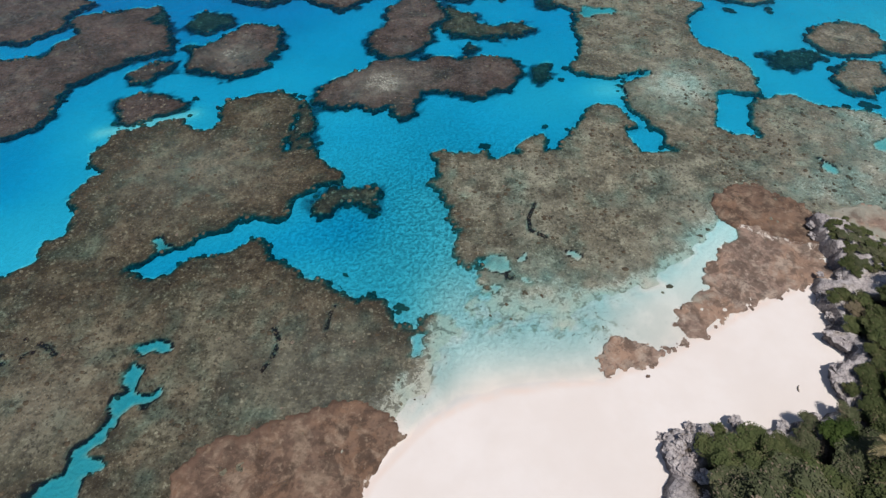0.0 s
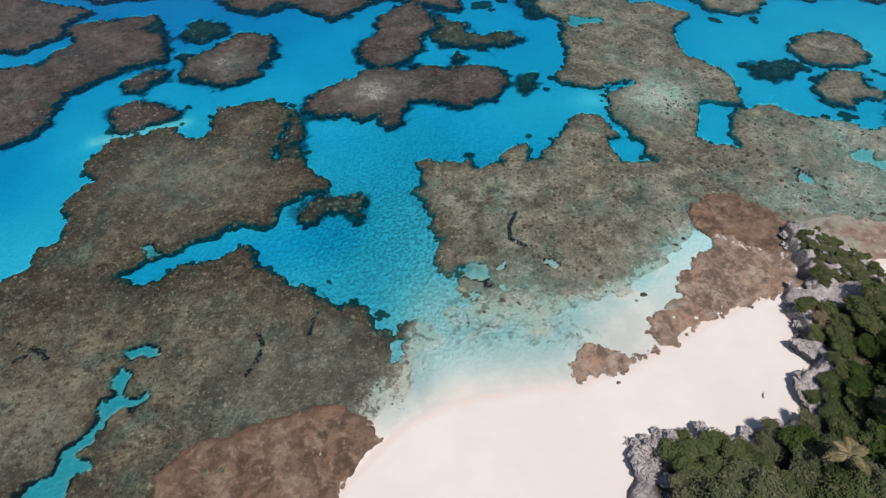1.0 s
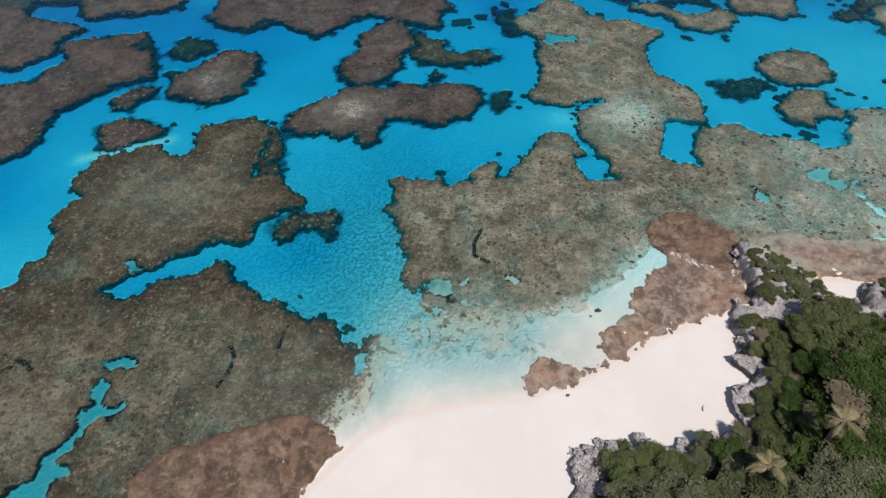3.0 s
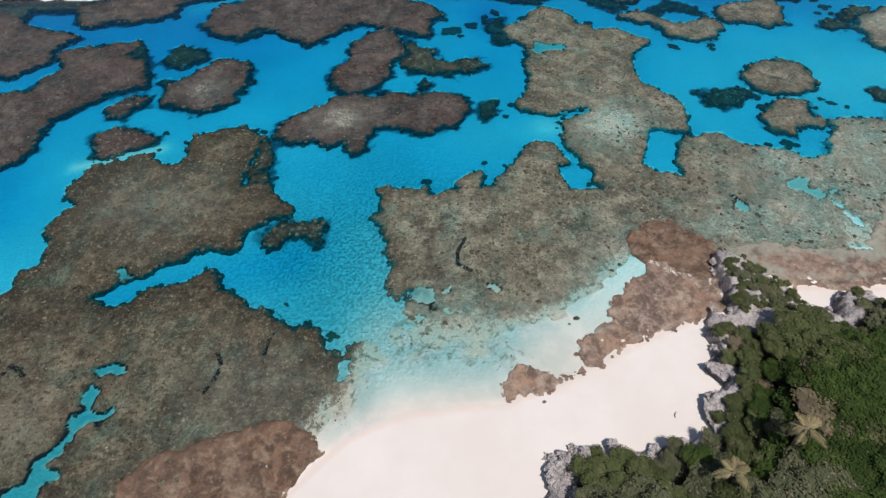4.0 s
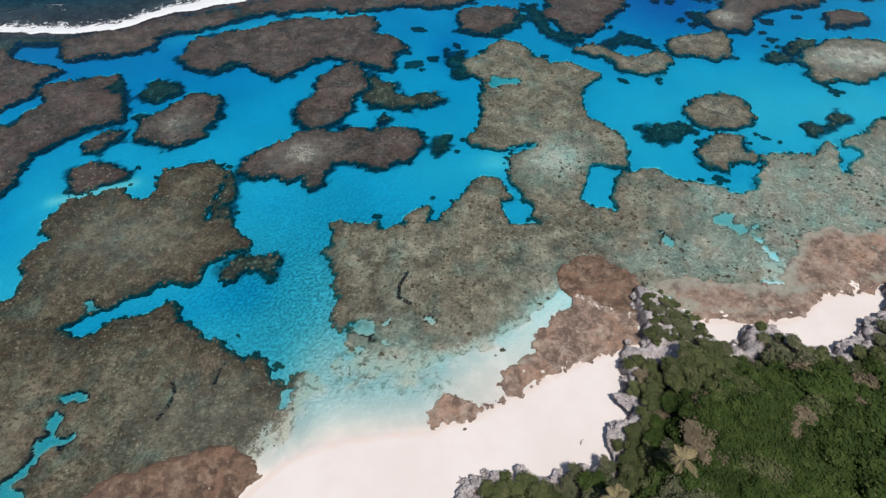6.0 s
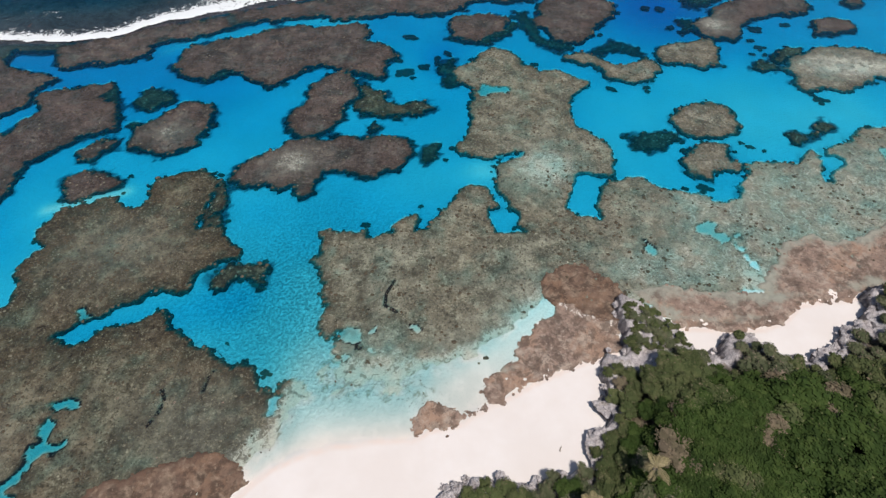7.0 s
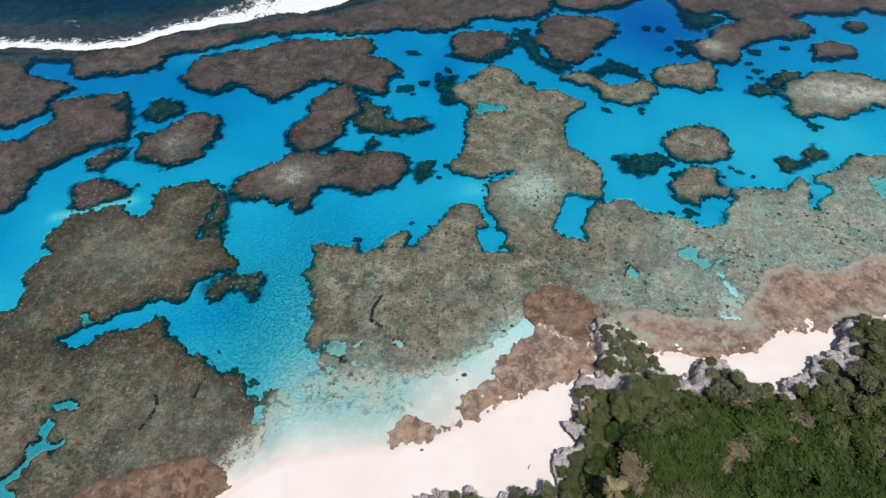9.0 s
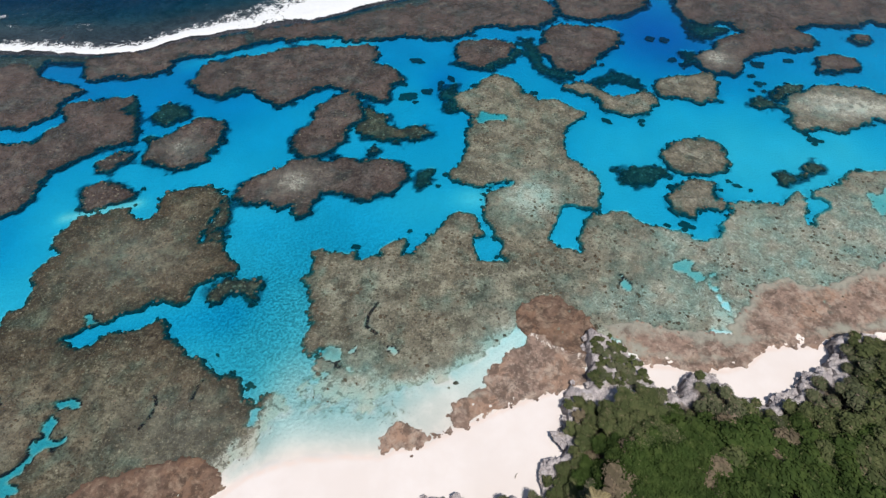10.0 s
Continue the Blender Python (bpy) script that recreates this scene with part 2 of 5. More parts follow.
def foam_material():
    k = Mat("sea_foam", 0.9, 0.1)
    f = k.math("ADD", k.attr("thick"), k.math("MULTIPLY", k.math("SUBTRACT", k.noise(5.5, 9, 0.72, 1.2), 0.5), 2.8))
    f = k.math("ADD", f, k.math("MULTIPLY", k.math("SUBTRACT", k.noise(0.9, 5, 0.75, 0.6), 0.5), 1.1))
    lace = k.steps(k.math("ABSOLUTE", k.math("SUBTRACT", k.noise(3.2, 5, 0.6, 1.5), 0.5)), 0.0, 0.12, 0.45, -0.55)
    f = k.math("ADD", f, k.math("MULTIPLY", lace, k.steps(k.attr("thick"), 1.0, 0.5)))
    k.put(k.steps(f, 0.25, 0.6), k.b.inputs["Alpha"])
    return k.done(k.mix(k.noise(1.2), (0.78, 0.80, 0.82), (0.90, 0.91, 0.92)), k.bump(k.noise(0.7, 5), 0.3))


SAND = sand_material()
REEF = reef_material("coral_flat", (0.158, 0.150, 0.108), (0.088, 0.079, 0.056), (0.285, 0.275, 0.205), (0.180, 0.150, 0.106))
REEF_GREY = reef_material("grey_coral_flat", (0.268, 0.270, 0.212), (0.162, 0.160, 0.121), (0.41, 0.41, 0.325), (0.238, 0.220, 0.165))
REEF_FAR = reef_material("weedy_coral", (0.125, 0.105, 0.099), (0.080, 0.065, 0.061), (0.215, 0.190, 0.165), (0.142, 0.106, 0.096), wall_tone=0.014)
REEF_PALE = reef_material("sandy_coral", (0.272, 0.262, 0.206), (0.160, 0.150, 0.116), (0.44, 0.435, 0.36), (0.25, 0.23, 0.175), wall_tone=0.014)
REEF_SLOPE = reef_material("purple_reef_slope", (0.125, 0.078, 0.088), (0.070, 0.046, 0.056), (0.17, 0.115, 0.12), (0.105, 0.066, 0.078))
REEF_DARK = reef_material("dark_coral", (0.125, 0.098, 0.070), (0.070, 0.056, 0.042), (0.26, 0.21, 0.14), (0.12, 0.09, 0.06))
ROCK_RED = beachrock_material("red_beachrock", (0.222, 0.142, 0.101), (0.165, 0.105, 0.076), (0.34, 0.25, 0.18), (0.150, 0.090, 0.064))
ROCK_BUFF = beachrock_material("buff_beachrock", (0.355, 0.248, 0.196), (0.268, 0.186, 0.146), (0.47, 0.38, 0.31), (0.35, 0.345, 0.285))
LIME = limestone_material()
WATER = water_material()
FOAM = foam_material()
LEAF_OLIVE = leaf_material("olive_leaf", (0.064, 0.086, 0.030), (0.118, 0.136, 0.055), (0.24, 0.18, 0.12), 0.08)
LEAF_GREEN = leaf_material("green_leaf", (0.031, 0.058, 0.012), (0.060, 0.094, 0.022), (0.14, 0.15, 0.06), 0.04)
LEAF_GREY = leaf_material("grey_leaf", (0.082, 0.098, 0.048), (0.134, 0.146, 0.078), (0.28, 0.21, 0.16), 0.14)
LEAF_DRY = leaf_material("dry_leaf", (0.15, 0.122, 0.075), (0.22, 0.18, 0.115), (0.11, 0.085, 0.06), 0.3)
FROND = leaf_material("dry_frond", (0.44, 0.36, 0.21), (0.22, 0.20, 0.09), (0.45, 0.36, 0.21), 0.3)
BARK = plain_material("bark", (0.16, 0.12, 0.09), (0.26, 0.22, 0.18), 0.3)
DRIFT = plain_material("driftwood", (0.20, 0.16, 0.12), (0.33, 0.28, 0.23), 0.2)


# ---- shape helpers ----
LATTICE = np.random.RandomState(5).rand(8, 256, 256)


def vnoise(x, y, seed):
    xi, yi = np.floor(x).astype(int), np.floor(y).astype(int)
    u, v = x - xi, y - yi
    u, v = u * u * (3 - 2 * u), v * v * (3 - 2 * v)
    g = LATTICE[seed % 8]
    a, b = g[xi & 255, yi & 255], g[(xi + 1) & 255, yi & 255]
    c, d = g[xi & 255, (yi + 1) & 255], g[(xi + 1) & 255, (yi + 1) & 255]
    return (a * (1 - u) + b * u) * (1 - v) + (c * (1 - u) + d * u) * v


def fbm(x, y, size, seed=0, octaves=3):
    """Rolling noise in about -1 to 1."""
    s, amp, tot = 0.0, 1.0, 0.0
    for i in range(octaves):
        s = s + amp * (vnoise(x * 2 ** i / size + 17.3 * i, y * 2 ** i / size + 9.1 * i, seed + i) * 2 - 1)
        tot += amp
        amp *= 0.55
    return s / tot * 1.3


def inside(poly, x, y):
    """Distance to the outline, positive inside it."""
    best = np.full(x.shape, 1e18)
    odd = np.zeros(x.shape, bool)
    for (ax, ay), (bx, by) in zip(poly, poly[1:] + poly[:1]):
        dx, dy = bx - ax, by - ay
        h = np.clip(((x - ax) * dx + (y - ay) * dy) / (dx * dx + dy * dy + 1e-12), 0, 1)
        best = np.minimum(best, (x - ax - h * dx) ** 2 + (y - ay - h * dy) ** 2)
        if dy:
            odd ^= ((ay > y) != (by > y)) & (x < ax + (y - ay) * dx / dy)
    return np.where(odd, 1, -1) * np.sqrt(best)


def near_line(line, x, y):
    best = np.full(x.shape, 1e18)
    for (ax, ay), (bx, by) in zip(line, line[1:]):
        dx, dy = bx - ax, by - ay
        h = np.clip(((x - ax) * dx + (y - ay) * dy) / (dx * dx + dy * dy + 1e-12), 0, 1)
        best = np.minimum(best, (x - ax - h * dx) ** 2 + (y - ay - h * dy) ** 2)
    return np.sqrt(best)


def ease(lo, hi, v):
    u = np.clip((v - lo) / (hi - lo), 0, 1)
    return u * u * (3 - 2 * u)


def sheet(name, x, y, z, keep, material, attrs=None, centre=True):
    """A mesh of the cells of a grid that are kept."""
    rows, cols = x.shape
    idx = np.arange(rows * cols).reshape(rows, cols)
    quads = np.stack([idx[:-1, :-1], idx[:-1, 1:], idx[1:, 1:], idx[1:, :-1]], -1)[keep]
    used = np.unique(quads)
    remap = np.zeros(rows * cols, int)
    remap[used] = np.arange(len(used))
    co = np.stack([x.ravel()[used], y.ravel()[used], z.ravel()[used]], -1)
    at = np.array([co[:, 0].mean(), co[:, 1].mean(), co[:, 2].min()]) if centre else np.zeros(3)
    me = bpy.data.meshes.new(name)
    me.vertices.add(len(co))
    me.vertices.foreach_set("co", (co - at).ravel())
    me.loops.add(quads.size)
    me.loops.foreach_set("vertex_index", remap[quads].ravel())
    me.polygons.add(len(quads))
    me.polygons.foreach_set("loop_start", np.arange(0, quads.size, 4))
    me.polygons.foreach_set("use_smooth", np.ones(len(quads), bool))
    me.update(calc_edges=True)
    for key, values in (attrs or {}).items():
        a = me.attributes.new(key, "FLOAT", "POINT")
        a.data.foreach_set("value", values.ravel()[used].astype(np.float32))
    me.materials.append(material)
    ob = new(name, me)
    ob.location = at
    return ob


def part(name, bm, material, parent=None, label="", smooth=False):
    me = bpy.data.meshes.new(name)
    bm.to_mesh(me)
    bm.free()
    me.materials.append(material)
    if smooth:
        me.polygons.foreach_set("use_smooth", np.ones(len(me.polygons), bool))
    ob = new(name, me)
    ob.parent = parent
    if label:
        ob["label"] = label
    return ob


def grid(x0, x1, y0, y1, step):
    return np.meshgrid(np.arange(x0, x1 + step, step), np.arange(y0, y1 + step, step))


# ---- the plan: shore, headland, surf ----
SHORE = [(-60, -400), (-40, -80), (-25, -20)] + [(-10.5, 10.4), (-8.1, 15.9), (-3.7, 21), (-1.5, 23), (2.5, 25.1), (6.6, 26.5), (10.8, 27.2), (15, 27.8), (19.3, 28.2), (20.3, 28.1), (22.5, 29.5), (28.1, 30.9), (31.8, 33.5), (36.6, 35.8), (41.5, 38.5), (47.6, 41.3), (55.3, 43.9), (59.4, 48.7), (63.7, 49.1), (65.6, 48.1), (70.8, 48.5), (75.8, 47.7), (82.2, 48.8), (86.9, 50.9), (89.8, 53.7), (95.4, 54.9), (99.7, 55.3), (104, 55.8), (114, 57.9), (134.4, 60.7)] + [(300, 90), (600, 150), (600, -400)]
HEADLAND = (
    [(21.6, 10.3), (23.1, 14.4), (24.1, 17.3), (24.8, 20.7), (26.6, 21), (29.5, 22), (33.3, 21.8), (36.3, 21.1), (38.8, 21.2), (39.9, 22.2), (43.6, 23.1), (47.4, 24.2), (46.4, 26.4), (47.2, 29.2), (50.3, 30.1), (50.3, 31.7), (48.8, 33.7), (50.5, 35), (51.9, 40.3), (51.5, 41.3), (53.1, 43.2), (56.2, 42.9), (55.8, 44.5), (56.2, 47.8), (55.8, 51.2), (57.1, 54.2)]
    + [(62.4, 54.3), (66.5, 51.9), (67.4, 47.9), (66.3, 45), (69.7, 43.4), (70.4, 41.9), (71.9, 44.5), (74.6, 46.7), (78.6, 45.7), (78.6, 43.6), (80.6, 43.5), (84.1, 42.2), (86, 40.8), (87.5, 43.5), (90.1, 43.2), (92.4, 44.4), (93.1, 46.6), (96.9, 49.1), (99.5, 48.2), (99.3, 50.4), (102.3, 52.9), (102.1, 55.2), (104.7, 56.7), (107.9, 56.9), (111.4, 56), (131.1, 58.7)]
    + [(160, 64), (185, 40), (180, 0), (150, -24), (90, -30), (40, -28), (22, -20), (18, -5)]
)
HEADLAND = [p for p in HEADLAND if not (61 < p[0] < 68 and 47 < p[1] < 55)]
at = next(i for i, p in enumerate(HEADLAND) if p[0] > 66)
HEADLAND[at:at] = [(60.3, 53.4), (63.6, 51.0), (66.0, 47.4)]
SURF = [(-900, -40), (-300, 95)] + [(-134.5, 140.1), (-121.1, 142.8), (-102.9, 144.1), (-93.3, 143.8), (-76.5, 147.8), (-61.1, 156.5), (-44.5, 164.3), (-24.8, 171.5), (-8.9, 181.8), (4.2, 190), (30.2, 207.8)] + [(90, 235), (300, 262), (900, 200)]


# ---- depth of the sea floor, height of the beach ----
def bed(x, y):
    s = inside(SHORE, x, y)
    off = np.maximum(-s, 0)
    z = np.where(s > 0, 0.085 * s, 0)
    z = np.minimum(z, 1.6 + 0.12 * fbm(x, y, 6, 2))
    deep = 1.02 + 0.17 * fbm(x, y, 22, 3) + 0.0050 * np.clip(y - 60, 0, 150)
    z = z - deep * (1 - np.exp(-(off / 14.0) ** 1.3))
    z = z - 1.15 * np.exp(-(((x - 90) / 16) ** 2 + ((y - 168) / 21) ** 2)) - 0.55 * np.exp(-(((x - 22) / 6) ** 2 + ((y - 136) / 10) ** 2))
    z = z * (1 - 0.70 * np.exp(-(near_line([(26, 36), (33, 41), (39, 48), (46, 56)], x, y) / 5.0) ** 2) * (s < 0))
    z = z * (1 - 0.52 * np.exp(-(near_line([(-62, 75.8), (-53, 79.4), (-47, 81.8)], x, y) / 1.9) ** 2))
    z = z - 0.50 * ease(5, -70, x) * ease(80, 130, y)
    z = z + 0.40 * np.exp(-(((x - 108) / 34) ** 2 + ((y - 114) / 22) ** 2))
    z = z + 0.4 * np.exp(-(((x - 33) / 5) ** 2 + ((y - 90) / 4) ** 2)) + 0.2 * np.exp(-(((x - 4) / 6) ** 2 + ((y - 48) / 12) ** 2))
    z = np.maximum(z, -1.2 + 1.02 * np.exp(-(((x - 49) / 7) ** 4 + ((y - 52.0) / 4) ** 4)) - 9 * (np.hypot(x - 48, y - 52.5) > 14))
    z = z + 0.22 * np.exp(-(((x + 2) / 8) ** 2 + ((y - 55) / 11) ** 2)) * (s < 0)
    z = np.where(s < 0, z * (1 - 0.52 * ease(50, 38, y) * ease(-8, 2, x) * ease(40, 28, x)), z)
    z = z - 0.30 * np.exp(-(near_line([(-46, 44), (-33, 45.5), (-24, 49.5), (-15, 53)], x, y) / 5.0) ** 2) - 0.40 * np.exp(-(near_line([(-84, 42), (-74, 62), (-80, 84)], x, y) / 9.0) ** 2)
    z = np.where(s < 0, z * (1 - 0.30 * np.exp(-(near_line([(85, 67), (83, 57)], x, y) / 5.0) ** 2)), z)
    z = z + 0.55 * np.exp(-(near_line([(-58, 141), (-48, 148), (-36, 150.5), (-21, 157.5), (-6, 158)], x, y) / 4.0) ** 2)
    out = -inside(OCEAN_SIDE, x, y)
    z = np.where(out < 0, np.minimum(z, -2.8 + 0.16 * out), z)
    z = np.maximum(z, -40) + 0.05 * fbm(x, y, 2.0, 5) * (s > 0)
    return z, s


def floor_of(z):
    """Height at which a bed of that depth lies, the murk of the water being that of twice the depth."""
    return np.where(z < -0.12, -0.12 + (z + 0.12) * 0.5, z)


OCEAN_SIDE = SURF + [(4600, 200), (4600, 4600), (-4600, 4600), (-4600, -40)]


# ---- coral reefs ----
REEFS = []


def shore_film(x, y):
    """How much sand lies over the flats: most beside the beach."""
    s = -inside(SHORE, x, y)
    cove = 0.92 * ease(50, 37.5, y + 2.0 * fbm(x, y, 5, 3)) * ease(-4, 2, x) * ease(40, 28, x) + 0.5 * np.exp(-(((x - 1) / 5) ** 2 + ((y - 31) / 6) ** 2))
    gully = 0.75 * np.exp(-(near_line([(20, 35), (30, 40), (38, 49), (44, 55)], x, y) / 5.5) ** 2)
    return np.clip(np.maximum(np.maximum(cove, gully), 0.9 - s / 4.0), 0, 1)


def flats(x, y):
    """The sandy flats beyond the outcrop."""
    a = np.exp(-(((x - 98) / 30) ** 2 + ((y - 76) / 13) ** 2))
    b = np.exp(-(((x - 66) / 13) ** 2 + ((y - 62) / 5) ** 2))
    c = np.exp(-(((x - 47) / 10) ** 2 + ((y - 91) / 9) ** 2))
    d = np.exp(-(((x - 128) / 18) ** 2 + ((y - 86) / 12) ** 2))
    return np.maximum(0.86 * c, np.clip(0.6 * a + 0.7 * b + 0.65 * d + 0.30 * ease(52, 84, x + 6 * fbm(x, y, 14, 4)), 0, 0.60))


def reef(name, label, lobes, pools=(), cracks=(), top=-0.09, foot=-0.35, material=None, step=0.4, film=True, rough=1.0, soft=0.28, extra=None, sunk=0.70):
    """A reef rising from the sand: flat bumpy top, ragged edge, steep dark wall; pools are sunk into it."""
    material = material or REEF

    def form(x, y):
        wx, wy = 0.7 * fbm(x, y, 4.0, 1), 0.7 * fbm(x, y, 4.0, 4)
        s = inside(lobes[0], x + wx, y + wy)
        for lobe in lobes[1:]:
            s = np.maximum(s, inside(lobe, x + wx, y + wy))
        s = s + rough * (0.70 * fbm(x, y, 2.8, 2, 3) + 0.55 * (np.abs(fbm(x, y, 1.6, 0, 2)) - 0.25) + 0.22 * fbm(x, y, 0.8, 0, 2))
        z = top + 0.06 * fbm(x, y, 4.0, 3) + 0.05 * fbm(x, y, 1.7, 6, 2) - 0.03
        z = np.minimum(z, -0.03) if top < 0 else z
        p = np.zeros(x.shape)
        for pool in pools:
            q = inside(pool, x + wx * 0.5, y + wy * 0.5) + 0.65 * fbm(x, y, 1.9, 5, 3) + 1.5 * (0.20 - np.abs(fbm(x, y, 2.6, 1, 2)))
            p = np.maximum(p, ease(-0.50, 0.42, q))
        z = z - sunk * p
        if film:
            z = z - 0.10 * ease(0.35, 0.95, shore_film(x, y)) - 0.08 * flats(x, y)
        # mask of dark weed together with the shade of cracks, walls and pool edges
        weed = np.zeros(x.shape)
        for line in cracks:
            q = near_line(line, x + 0.4 * wx, y + 0.4 * wy)
            weed = np.maximum(weed, 2.0 * ease(0.32, 0.14, q + 0.3 * (fbm(x, y, 1.1, 6, 2) > 0.15)))
        z = z - 0.08 * weed
        edge = soft * np.clip(1.4 + 1.6 * fbm(x, y, 7, 5), 0.3, 2.9)
        fall = 1 - ease(-edge, 0.35, s)
        z = z + (np.minimum(bed(x, y)[0] + foot, z - 0.02) - z) * fall
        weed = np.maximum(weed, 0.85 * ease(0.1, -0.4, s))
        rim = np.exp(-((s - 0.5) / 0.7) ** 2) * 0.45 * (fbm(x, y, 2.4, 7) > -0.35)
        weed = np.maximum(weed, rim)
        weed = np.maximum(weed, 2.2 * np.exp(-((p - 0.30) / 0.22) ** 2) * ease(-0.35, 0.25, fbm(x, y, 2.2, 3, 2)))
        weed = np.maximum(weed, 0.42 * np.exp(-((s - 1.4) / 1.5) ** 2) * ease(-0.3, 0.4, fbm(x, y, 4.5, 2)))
        return s, z, p, weed

    xs = [p[0] for lobe in lobes for p in lobe]
    ys = [p[1] for lobe in lobes for p in lobe]
    box = (min(xs) - 3, max(xs) + 3, min(ys) - 3, max(ys) + 3)
    x, y = grid(*box, step)
    s, z, p, weed = form(x, y)
    dust = np.maximum(shore_film(x, y), flats(x, y)) if film else np.zeros(x.shape)
    if extra is not None:
        dust = np.maximum(dust, extra(x, y))
    under = bed(x, y)[0]
    if film:
        dust = np.maximum(dust, 0.95 * ease(0.42, 0.02, z - under) * ease(-0.75, -0.45, under))
    film_there = dust
    dust = np.where(p > 0.55, 1.5, dust * (p < 0.15))
    fringe = 0.8 * np.exp(-np.maximum(s, 0) / 3.0)
    if film:
        fringe = np.maximum(fringe * ease(70, 40, x), 0.95 * np.exp(-np.maximum(s, 0) / 7.5) * ease(8, -6, x)) * ease(0.55, 0.15, shore_film(x, y))
    weed = weed * np.clip(1.25 - 1.6 * film_there, 0, 1) if film else weed
    k = s > -soft * 2.9 - 0.1
    keep = k[:-1, :-1] | k[1:, :-1] | k[:-1, 1:] | k[1:, 1:]
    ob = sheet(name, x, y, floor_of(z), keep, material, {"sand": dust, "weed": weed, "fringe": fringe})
    REEFS.append((box, form, 1.0 if top < -0.2 else (0.42 if film else (0.65 if material is REEF_PALE else 1.0))))
    grow_coral(ob, box, form, film)
    # dark lumps added along each crack stand in for the shade inside it
    for line in cracks:
        for (ax, ay), (bx, by) in zip(line, line[1:]):
            n = max(2, int(math.hypot(bx - ax, by - ay) / 0.3))
            for i in range(n):
                if GROW.random() < 0.25:
                    continue
                cx, cy = ax + (bx - ax) * i / n + GROW.gauss(0, 0.12), ay + (by - ay) * i / n + GROW.gauss(0, 0.12)
                o = new("coral_knob", GROW.choice(HEADS)[1])
                o.parent = ob
                o.matrix_basis = Matrix.Translation(Vector((cx, cy, -0.12)) - ob.location) @ pose(0, 0, 0, 0, 0, GROW.uniform(0, 360)) @ Matrix.Diagonal((GROW.uniform(0.08, 0.18), GROW.uniform(0.08, 0.14), 0.12, 1))
    return tagged(ob, label, "coral reef", "lagoon reefs")


def coral_mesh(name, seed, flat, ring):
    """A knobbly head; with ring, a micro-atoll with a sunken middle."""
    rnd = random.Random(seed)
    bm = bmesh.new()
    bmesh.ops.create_icosphere(bm, subdivisions=2 if ring else 1, radius=1.0)
    off = Vector((rnd.random() * 50, rnd.random() * 50, rnd.random() * 50))
    for v in bm.verts:
        r = 1 + 0.35 * noise.noise(v.co * 1.6 + off)
        v.co = v.co * r
        v.co.z *= flat
        if ring and math.hypot(v.co.x, v.co.y) < 0.55 and v.co.z > 0:
            v.co.z *= 0.25
    me = bpy.data.meshes.new(name)
    bm.to_mesh(me)
    bm.free()
    return me


def coral_material(name, a, b):
    k = Mat(name, 0.85, 0.2)
    c = k.mix(k.steps(k.noise(0.35, 5, 0.7), 0.35, 0.65), a, b)
    info = k.n("ShaderNodeObjectInfo")
    c = k.mix(k.steps(info.outputs["Random"], 0.0, 1.0, 0.0, 0.5), c, tuple(v * 0.5 for v in a))
    return k.done(c, k.bump(k.noise(0.2, 4, 0.7), 0.1))


CORAL_PALE = coral_material("pale_coral_head", (0.275, 0.255, 0.195), (0.19, 0.17, 0.125))
CORAL_PINK = coral_material("pink_coral_head", (0.33, 0.25, 0.20), (0.24, 0.18, 0.14))
CORAL_DARK = coral_material("dark_coral_knob", (0.105, 0.085, 0.060), (0.17, 0.135, 0.095))
HEADS = []
for i in range(6):
    pale = coral_mesh("coral_head", i, 0.5, i % 3 == 0)
    pale.materials.append(CORAL_PINK if i == 3 else CORAL_PALE)
    knob = coral_mesh("coral_knob", 20 + i, 0.75, False)
    knob.materials.append(CORAL_DARK)
    HEADS.append((pale, knob))
GROW = random.Random(11)


def grow_coral(ob, box, form, film):
    """Coral heads on top of a reef and dark knobs along its rim, parts of the reef."""
    area = (box[1] - box[0]) * (box[3] - box[2])
    tries = int(min(9000, area * 1.6))
    most = 110 if area < 2500 else 270
    x = np.array([GROW.uniform(box[0], box[1]) for _ in range(tries)])
    y = np.array([GROW.uniform(box[2], box[3]) for _ in range(tries)])
    s, z, p, weed = form(x, y)
    z = floor_of(z)
    dust = np.where(bed(x, y)[0] > -0.33, 1.0, shore_film(x, y)) if film else 0 * x
    clump = fbm(x, y, 6, 5)
    if film:
        p = np.where(flats(x, y) > 0.25, 0, p)
    rim, top = 0, 0
    for i in range(tries):
        edge = -0.55 < s[i] < 0.35 and clump[i] > -0.2 or (s[i] > 0 and 0.05 < p[i] < 0.6 and i % 3 == 0)
        if dust[i] > 0.5 or (edge and rim > most) or (not edge and (s[i] < 0.5 or top > most * 0.35 or p[i] > 0.2 or GROW.random() < 0.75)):
            continue
        rim, top = rim + edge, top + (not edge)
        me = GROW.choice(HEADS)[1 if edge or GROW.random() < 0.3 else 0]
        r = (0.16 + 0.62 * GROW.random() ** 2.2) * (1.0 if s[i] < 0.35 else 0.6) if edge else GROW.uniform(0.12, 0.34)
        o = new(me.name.split(".")[0], me)
        o.parent = ob
        low = max(z[i], -1.3) if edge else z[i]
        o.matrix_basis = Matrix.Translation(Vector((x[i], y[i], min(low, -0.05 - r * 0.4))) - ob.location) @ pose(0, 0, 0, 0, 0, GROW.uniform(0, 360)) @ Matrix.Diagonal((r, r * GROW.uniform(0.7, 1.2), r, 1))


